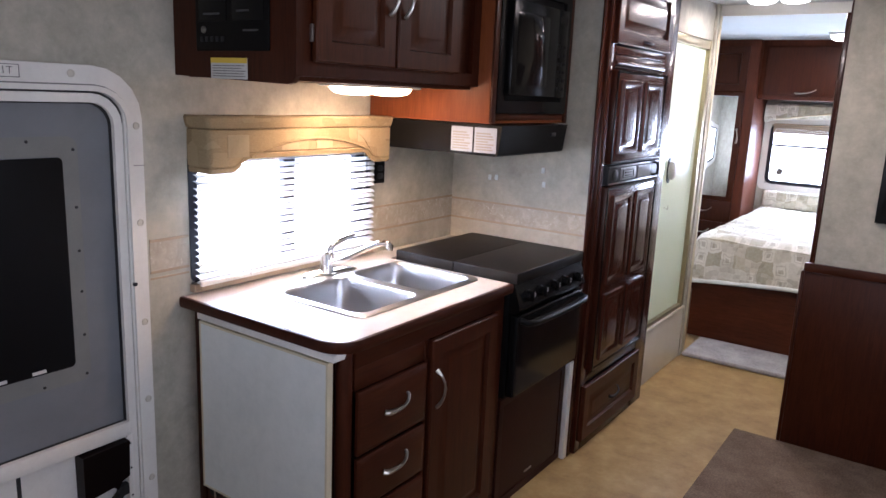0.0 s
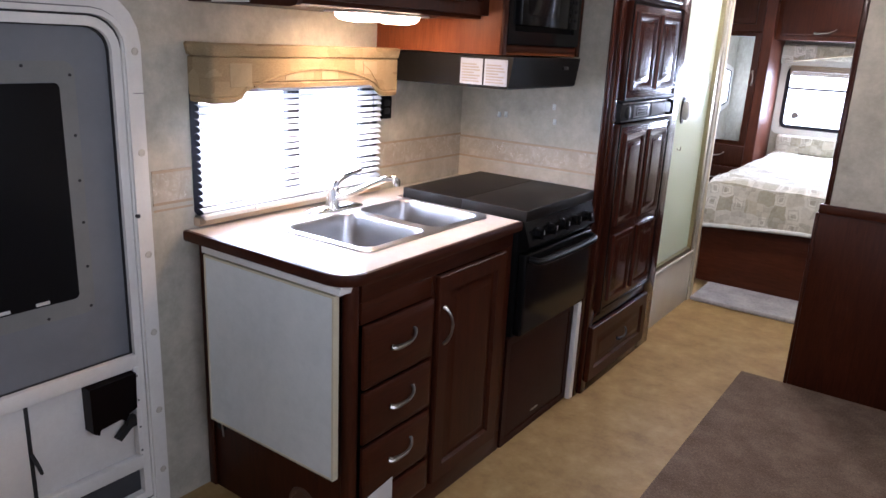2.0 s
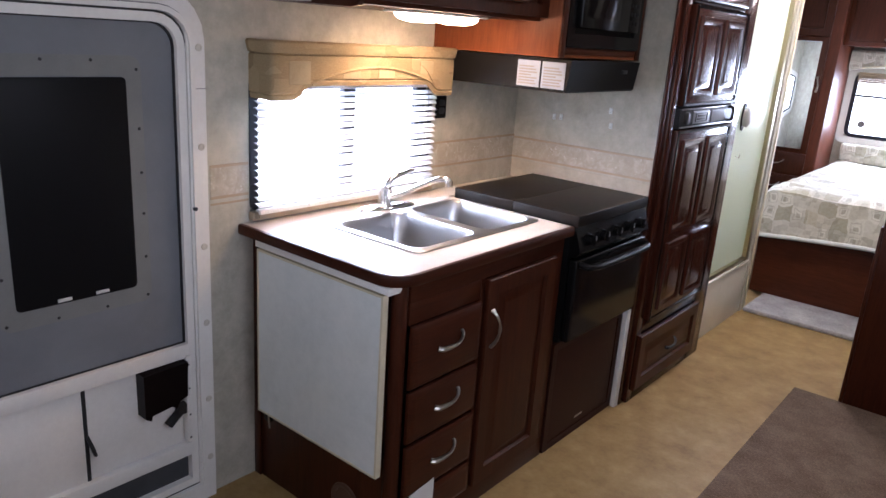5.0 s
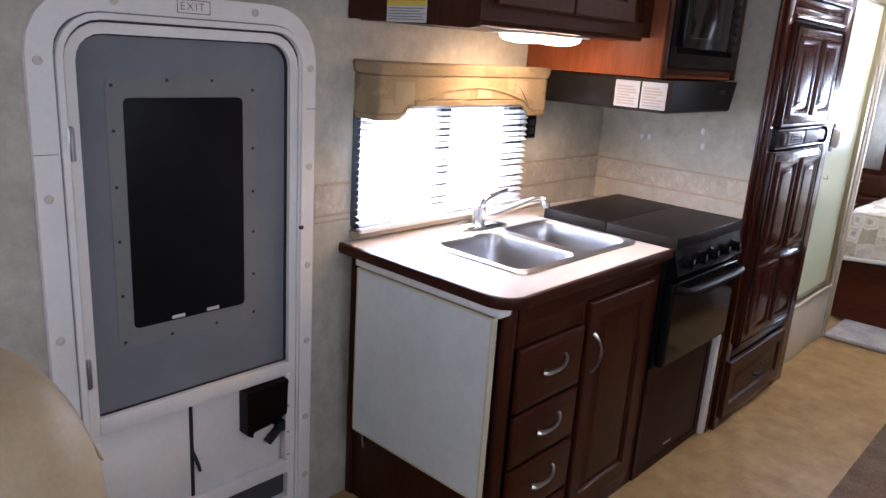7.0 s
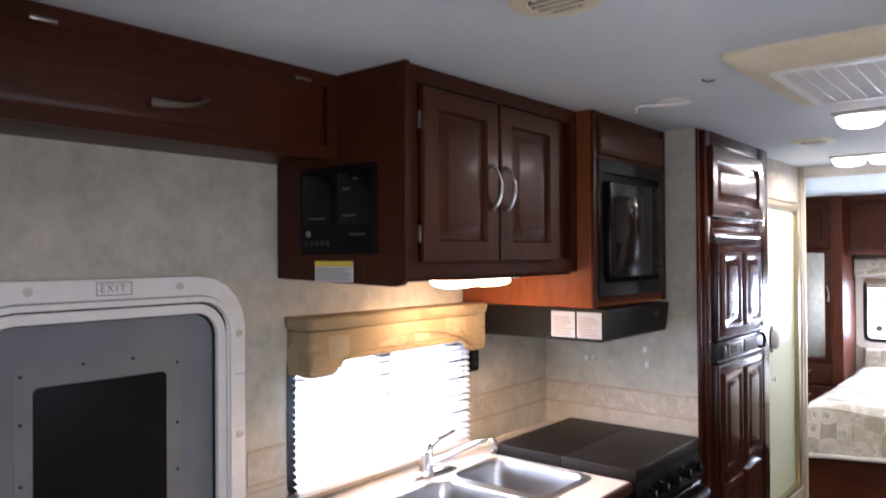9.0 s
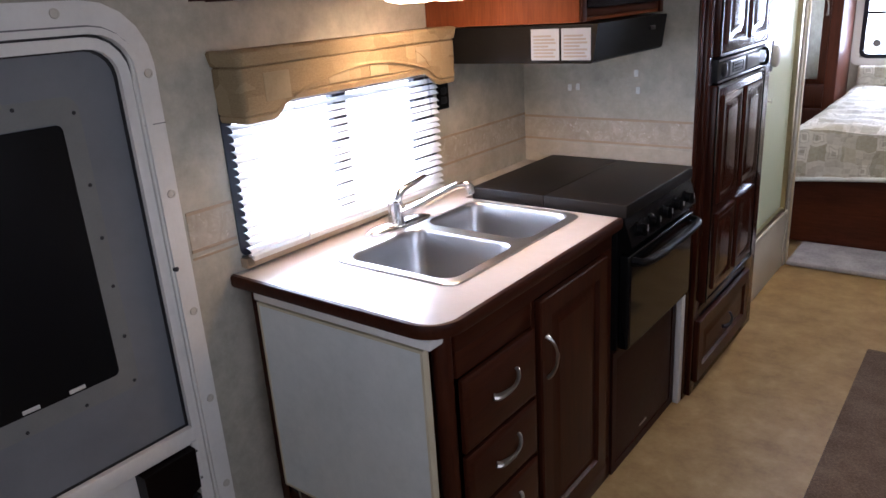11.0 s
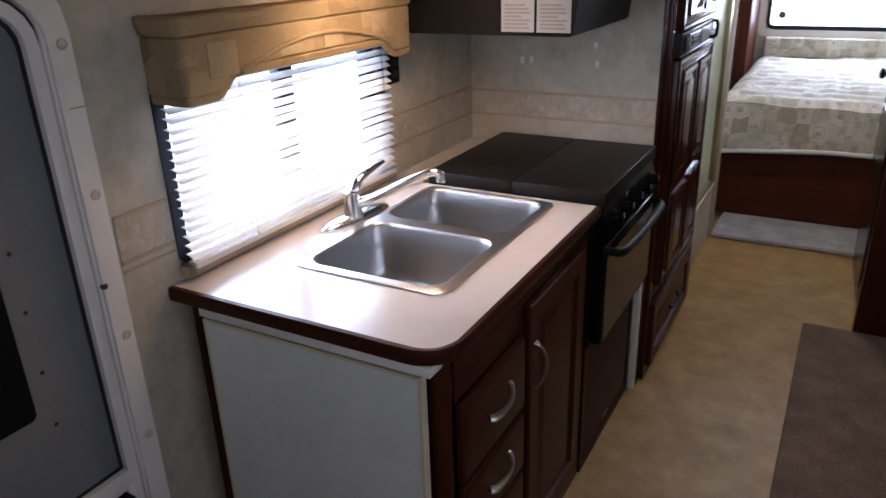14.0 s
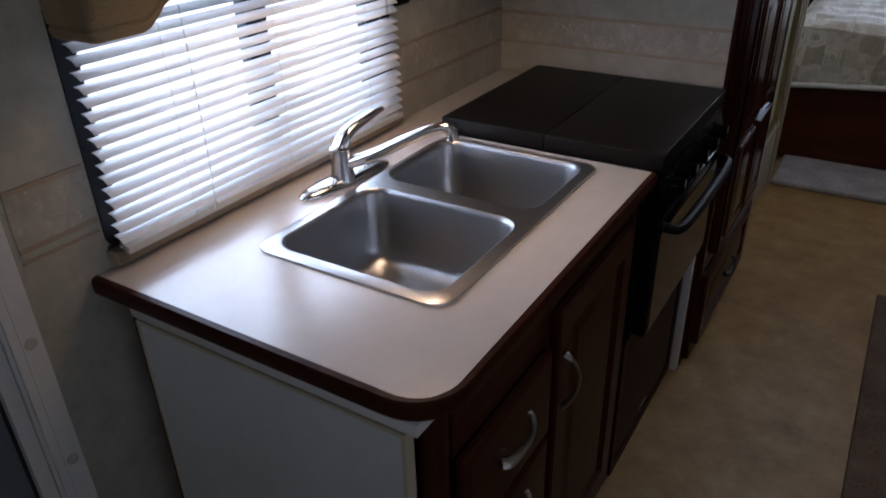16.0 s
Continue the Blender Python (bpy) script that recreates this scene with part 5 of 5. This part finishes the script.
for i in range(NX + 1):
    for j in range(NY + 1):
        s = i / NX
        x = BX0 - 0.02 + s * (BX1 - BX0 + 0.04)
        v_ = j * 0.03
        wob = noise.noise(Vector((x * 3.1, v_ * 2.3, 0.3)))
        rip = noise.noise(Vector((x * 11, v_ * 5, 2.0)))
        if v_ < 0.27:
            z = hem_height(x) + v_ / 0.27 * (0.708 - hem_height(x))
            y = BY0 - 0.055 + 0.014 * rip * (1 - v_ / 0.36) + 0.01 * v_
        else:
            a = min((v_ - 0.27) / 0.10, 1)
            z = 0.706 + 0.026 * math.sin(a * math.pi / 2) + 0.014 * wob + 0.010 * rip + 0.008 * math.sin(v_ * 38 + 3 * wob) * a + 0.02 * max(0, (v_ - 1.35) / 0.8)
            y = BY0 - 0.052 + (v_ - 0.27) * 1.0
        side = min(s, 1 - s) * (BX1 - BX0)
        if v_ >= 0.27 and side < 0.10:
            z -= 0.10 * (1 - side / 0.10) ** 2
        grid[i, j] = bm.verts.new((x, y, z))
for i in range(NX):
    for j in range(NY):
        bm.faces.new((grid[i, j], grid[i + 1, j], grid[i + 1, j + 1], grid[i, j + 1]))
for edge_i in (0, NX):
    low_ = {}
    for j in range(9, NY + 1):
        v = grid[edge_i, j]
        low_[j] = bm.verts.new((v.co.x + (-0.015 if edge_i == 0 else 0.015), v.co.y, 0.41 + 0.01 * math.sin(j * 0.9)))
    for j in range(9, NY):
        bm.faces.new((grid[edge_i, j], grid[edge_i, j + 1], low_[j + 1], low_[j]))
part("bedspread", bm, bedspread, bed, "patchwork bedspread in beige and olive", True)
tube("hem", [(BX0 - 0.02 + k * (BX1 - BX0 + 0.04) / 12, BY0 - 0.054, hem_height(BX0 - 0.02 + k * (BX1 - BX0 + 0.04) / 12)) for k in range(13)], [0.014, 0.014], white_lam, bed, "pale hem", sides=8, n=4)
headboard = thing("headboard", (1.2, 5.6, 0.735), "padded headboard panel in patchwork fabric", "headboard")
box("cushion", (0.60, 5.592, 0.735), (1.95, 5.646, 0.885), bedspread, headboard, "", 0.02, 4)

robe = thing("wardrobe", (0.28, 5.2, 0), "tall cherry wardrobe with a mirror door", "wardrobe")
box("carcase", (0.003, 5.18, 0.029), (0.535, 5.648, H - 0.057), wood_bedroom, robe, "", 0.004)
for n, z0, z1, st in (("upper_door", 1.675, 2.02, RAISED), ("drawer_front", 0.635, 0.800, SLAB), ("drawer_front", 0.455, 0.625, SLAB), ("drawer_front", 0.26, 0.445, SLAB)):
    d = panel_part(n, "-y", (0.06, 5.1795, z0), 0.40, z1 - z0, st, wood_v, robe, "dark cherry " + n.replace("_", " "))
    if n == "drawer_front":
        handle(d, "-y", (0.26, 5.161, (z0 + z1) / 2), 0.10)
md = panel_part("mirror_door", "-y", (0.06, 5.1795, 0.812), 0.40, 0.855, ((0, 0), (0, 0.016), (0.003, 0.018)), wood_v, robe, "mirror door")
panel_part("mirror", "-y", (0.085, 5.161, 0.838), 0.33, 0.803, ((0, 0), (0.006, 0.002)), mirror, md, "bevelled mirror")
handle(md, "-y", (0.438, 5.161, 1.33), 0.11, True)

obc = thing("overhead_cabinet", (1.4, 5.45, 1.56), "cherry overhead cabinet across the bedroom", "wall cabinet")
box("carcase", (0.537, 5.25, 1.625), (2.39, 5.648, H - 0.057), wood_bedroom, obc, "", 0.003)
for x0 in (0.57, 1.48):
    d = panel_part("flap_door", "-y", (x0, 5.2495, 1.655), 0.885, 0.375, SLAB, wood_v, obc, "dark cherry flap")
    handle(d, "-y", (x0 + 0.31, 5.2315, 1.685), 0.14)

rear = thing("window_2", (1.12, 5.7, 0.89), "rear bedroom window with a dark rounded frame", "window", kind="structure")
rect_frame("window_frame", "-y", (0.590, 5.653, 0.935), 1.18, 0.50, 0.030, 0.018, dark_alu, rear, "dark rounded frame", 0.06)
box("meeting_rail", (0.615, 5.642, 1.250), (1.745, 5.65, 1.267), dark_alu, rear)
for z0, z1 in ((0.96, 1.250), (1.267, 1.41)):
    box("pane", (0.615, 5.672, z0), (1.745, 5.676, z1), glass, rear, bevel=0).visible_shadow = False
rect_frame("surround", "-y", (0.538, 5.6495, 0.885), 1.30, 0.60, 0.055, 0.012, door_white, rear, "pale window surround", 0.05)
lathe("sticker", "-y", (0.695, 5.6715, 1.04), [(0.028, 0), (0.028, 0.001), (0.004, 0.001)], print_grey, rear, "grey round sticker", 20)
side = thing("window_3", (-0.05, 4.09, 0.96), "bedroom side window with a dark rounded frame", "window", kind="structure")
rect_frame("window_frame", "+x", (-0.046, BEDWIN[0], BEDWIN[2]), BEDWIN[1] - BEDWIN[0], BEDWIN[3] - BEDWIN[2], 0.024, 0.03, dark_alu, side, "dark rounded frame", 0.05)
rect_frame("surround", "+x", (0.0006, BEDWIN[0] - 0.05, BEDWIN[2] - 0.05), BEDWIN[1] - BEDWIN[0] + 0.10, BEDWIN[3] - BEDWIN[2] + 0.10, 0.055, 0.012, door_white, side, "pale window surround", 0.05)
box("meeting_rail", (-0.040, BEDWIN[0] + 0.024, 1.235), (-0.020, BEDWIN[1] - 0.024, 1.252), dark_alu, side)
for z0, z1 in ((0.985, 1.235), (1.252, 1.435)):
    box("pane", (-0.032, BEDWIN[0] + 0.025, z0), (-0.028, BEDWIN[1] - 0.025, z1), side_glass, side, bevel=0).visible_shadow = False
shade = thing("roman_blind", (1.12, 5.63, 1.29), "raised pleated shade in the rear window", "blind")
for k in range(5):
    box("pleat", (0.615, 5.615 - 0.004 * (k % 2), 1.360 + 0.016 * k), (1.745, 5.636, 1.375 + 0.016 * k), border_line, shade, bevel=0.003)
bval = thing("bedroom_valance", (1.12, 5.58, 1.38), "grey patterned fabric valance over the rear window", "valance")
bm = bmesh.new()
cols = []
for k in range(25):
    s = k / 24
    x = 0.545 + 1.26 * s
    low_z = 1.445 + 0.045 * math.sin(math.pi * s) ** 0.6
    cols.append([bm.verts.new(p) for p in ((x, 5.57, low_z), (x, 5.552, low_z + 0.03), (x, 5.555, 1.585), (x, 5.568, 1.60), (x, 5.645, 1.60), (x, 5.645, low_z))])
for c0, c1 in zip(cols, cols[1:]):
    for i in range(6):
        j = (i + 1) % 6
        bm.faces.new((c0[i], c0[j], c1[j], c1[i]))
bm.faces.new(cols[0])
bm.faces.new(cols[-1][::-1])
part("front", bm, bedspread, bval, "", True)
tube("rod", [(0.64, 5.542, 1.470), (0.85, 5.538, 1.505), (1.10, 5.542, 1.540)], [0.006, 0.006, 0.010], cream_plastic, bval, "cream draw rod", sides=8, n=4)


# ---------------------------------------------------------------- ceiling fixtures
def double_lamp(x, y, z, group, watts=9):
    lamp = thing("ceiling_lamp", (x, y, z), "lit double-dome ceiling lamp with a white base", "ceiling lamp", group)
    box("base", (x - 0.158, y - 0.072, z - 0.014), (x + 0.158, y + 0.072, z - 0.0005), door_white, lamp, "white base", 0.005)
    for x0 in (x - 0.152, x + 0.005):
        bm = bmesh.new()
        loops = []
        for i, d_ in ((0.0, 0.014), (0.003, 0.028), (0.014, 0.042), (0.034, 0.049), (0.055, 0.051)):
            loops.append([(a, b, z - d_) for a, b in at_xy(x0 + i, y - 0.064 + i, x0 + 0.147 - i, y + 0.064 - i, 0.05 - i * 0.5)])
        loops_mesh(bm, loops, cap_first=True)
        part("dome", bm, lamp_white, lamp, "glowing dome", True)
    area_lamp("ceiling_light", look((x, y, z - 0.056), (x, y + 0.001, 0)), 0.28, 0.12, watts, (1.0, 0.86, 0.68))
    return lamp


double_lamp(1.305, 1.92, H, "ceiling lamps")
double_lamp(1.035, 3.18, H, "ceiling lamps", 16)
double_lamp(1.22, 4.75, H - 0.055, "ceiling lamps")

ac = thing("air_conditioner_grille", (1.40, 1.17, H), "cream ceiling air conditioner cover with grilles", "air conditioner")
bm = bmesh.new()
AX0, AX1, AY0, AY1 = 1.112, 1.69, 0.835, 1.50
loops_mesh(bm, [[(a, b, z) for a, b in at_xy(AX0 + i, AY0 + i, AX1 - i, AY1 - i, 0.02)] for i, z in ((0, H - 0.0005), (0.0, H - 0.010), (0.03, H - 0.036), (0.085, H - 0.046), (0.09, H - 0.040))], cap_first=False)
part("cover", bm, cream_plastic, ac, "yellowed cream cover", True)
rect_frame("grille_frame", "-z", (AX0 + 0.09, AY1 - 0.09, H - 0.041), AX1 - AX0 - 0.18, AY1 - AY0 - 0.18, 0.022, 0.010, door_white, ac, "white grille frame", 0.006)
box("filter", (AX0 + 0.095, AY0 + 0.095, H - 0.0405), (AX1 - 0.095, AY1 - 0.095, H - 0.0395), dark_alu, ac, "dark filter", 0)
for k in range(23):
    y = AY0 + 0.116 + 0.0187 * k
    box("slat", (AX0 + 0.11, y, H - 0.0450), (AX1 - 0.11, y + 0.006, H - 0.042), door_white, ac, bevel=0.001)
for x in [AX0 + 0.14 + 0.04 * k for k in range(8)]:
    box("rib", (x, AY0 + 0.11, H - 0.0475), (x + 0.005, AY1 - 0.11, H - 0.0452), door_white, ac, bevel=0.001)

for x, y in ((1.005, 0.255), (0.945, 2.50)):
    rv = thing("ceiling_vent", (x, y, H), "round cream ceiling air vent", "vent", "ceiling vents")
    lathe("rim", "-z", (x, y, H - 0.0005), [(0.090, 0), (0.089, 0.003), (0.072, 0.007), (0.056, 0.0075), (0.054, 0.004)], cream_plastic, rv, "", 36)
    lathe("bowl", "-z", (x, y, H - 0.0046), [(0.053, 0), (0.052, 0.001), (0.02, 0.001)], print_dim, rv, "dark opening", 30)
    for k in range(-2, 3):
        w = math.sqrt(0.051 ** 2 - (0.022 * k) ** 2)
        box("vane", (x - w, y + 0.022 * k - 0.003, H - 0.0100), (x + w, y + 0.022 * k + 0.004, H - 0.0060), cream_plastic, rv, bevel=0.001)
det = thing("smoke_detector", (0.777, -0.268, H), "round white smoke detector on the ceiling", "detector")
lathe("base", "-z", (0.777, -0.268, H - 0.0005), [(0.075, 0), (0.074, 0.010), (0.070, 0.012)], ceiling_mat, det, "", 32)
lathe("cap", "-z", (0.777, -0.268, H - 0.0126), [(0.066, 0), (0.065, 0.010), (0.056, 0.018), (0.03, 0.021), (0.004, 0.021)], ceiling_mat, det, "", 32)
brk = thing("ceiling_bracket", (0.80, 1.30, H), "bare white ceiling bracket of a missing fitting", "bracket")
lathe("plate", "-z", (0.81, 1.30, H - 0.0005), [(0.055, 0), (0.054, 0.006), (0.046, 0.009)], door_white, brk, "", 24)
lathe("hole", "-z", (0.825, 1.30, H - 0.0096), [(0.018, 0), (0.016, 0.001), (0.004, 0.001)], rubber, brk, "dark hole", 14)
tube("arm", [(0.85, 1.28, H - 0.012), (0.79, 1.26, H - 0.016), (0.725, 1.235, H - 0.014), (0.715, 1.232, H - 0.034)], [0.005, 0.004], door_white, brk, "bent white arm", sides=6, n=3)
hk = thing("ceiling_hook", (1.0, 1.08, H), "small dark screw stub in the ceiling", "hook")
tube("stub", [(0.985, 1.07, H - 0.001), (0.998, 1.08, H - 0.006), (1.015, 1.092, H - 0.002)], [0.003, 0.002], rubber, hk, sides=6, n=3)

tag = thing("ceiling_tag", (0.912, -0.24, H), "small printed tag stuck flat on the ceiling", "label")
prism("sheet", "-z", (0.892, -0.190, H - 0.0006), [(0, 0), (0.044, 0.004), (0.040, 0.112), (-0.006, 0.108)], 0.0012, label_grey, tag)
prism("print", "-z", (0.924, -0.188, H - 0.0019), [(0, 0), (0.010, 0.001), (0.007, 0.075), (-0.002, 0.075)], 0.0006, rubber, tag, "black print")


# ---------------------------------------------------------------- cab seat
seat = thing("cab_seat", (0.45, -0.88, 0), "cream leather cab seat with a rounded seamed back", "seat")


def cushion(bm, lo, hi, bulge, seg=10):
    """A soft block: a rounded box whose faces swell."""
    add_box(bm, (-0.5, -0.5, -0.5), (0.5, 0.5, 0.5))
    bmesh.ops.subdivide_edges(bm, edges=bm.edges[:], cuts=seg, use_grid_fill=True)
    c = [(a + b) / 2 for a, b in zip(lo, hi)]
    d = [(b - a) / 2 for a, b in zip(lo, hi)]
    for v in bm.verts:
        p = v.co * 2
        n4 = (abs(p.x) ** bulge + abs(p.y) ** bulge + abs(p.z) ** bulge) ** (1 / bulge)
        m_ = max(abs(p.x), abs(p.y), abs(p.z))
        p = p * (m_ / n4)
        v.co = Vector((c[0] + p.x * d[0], c[1] + p.y * d[1], c[2] + p.z * d[2]))


bm = bmesh.new()
cushion(bm, (0.28, -1.42, 0.36), (0.82, -0.86, 0.54), 5)
part("seat_cushion", bm, leather, seat, "cream seat cushion", True)
bm = bmesh.new()
cushion(bm, (0.29, -0.985, 0.42), (0.79, -0.625, 1.03), 2.6)
part("backrest", bm, leather, seat, "cream backrest", True)
for z in (0.70, 0.84):
    tube("seam", [(0.45, -0.630, z), (0.54, -0.6235, z + 0.006), (0.63, -0.630, z)], [0.003, 0.003], leather, seat, "stitched seam", sides=5, n=3)
lathe("pedestal", "+z", (0.55, -1.10, 0.0), [(0.19, 0), (0.18, 0.03), (0.10, 0.06), (0.09, 0.30), (0.17, 0.36)], black_plastic, seat, "black pedestal")
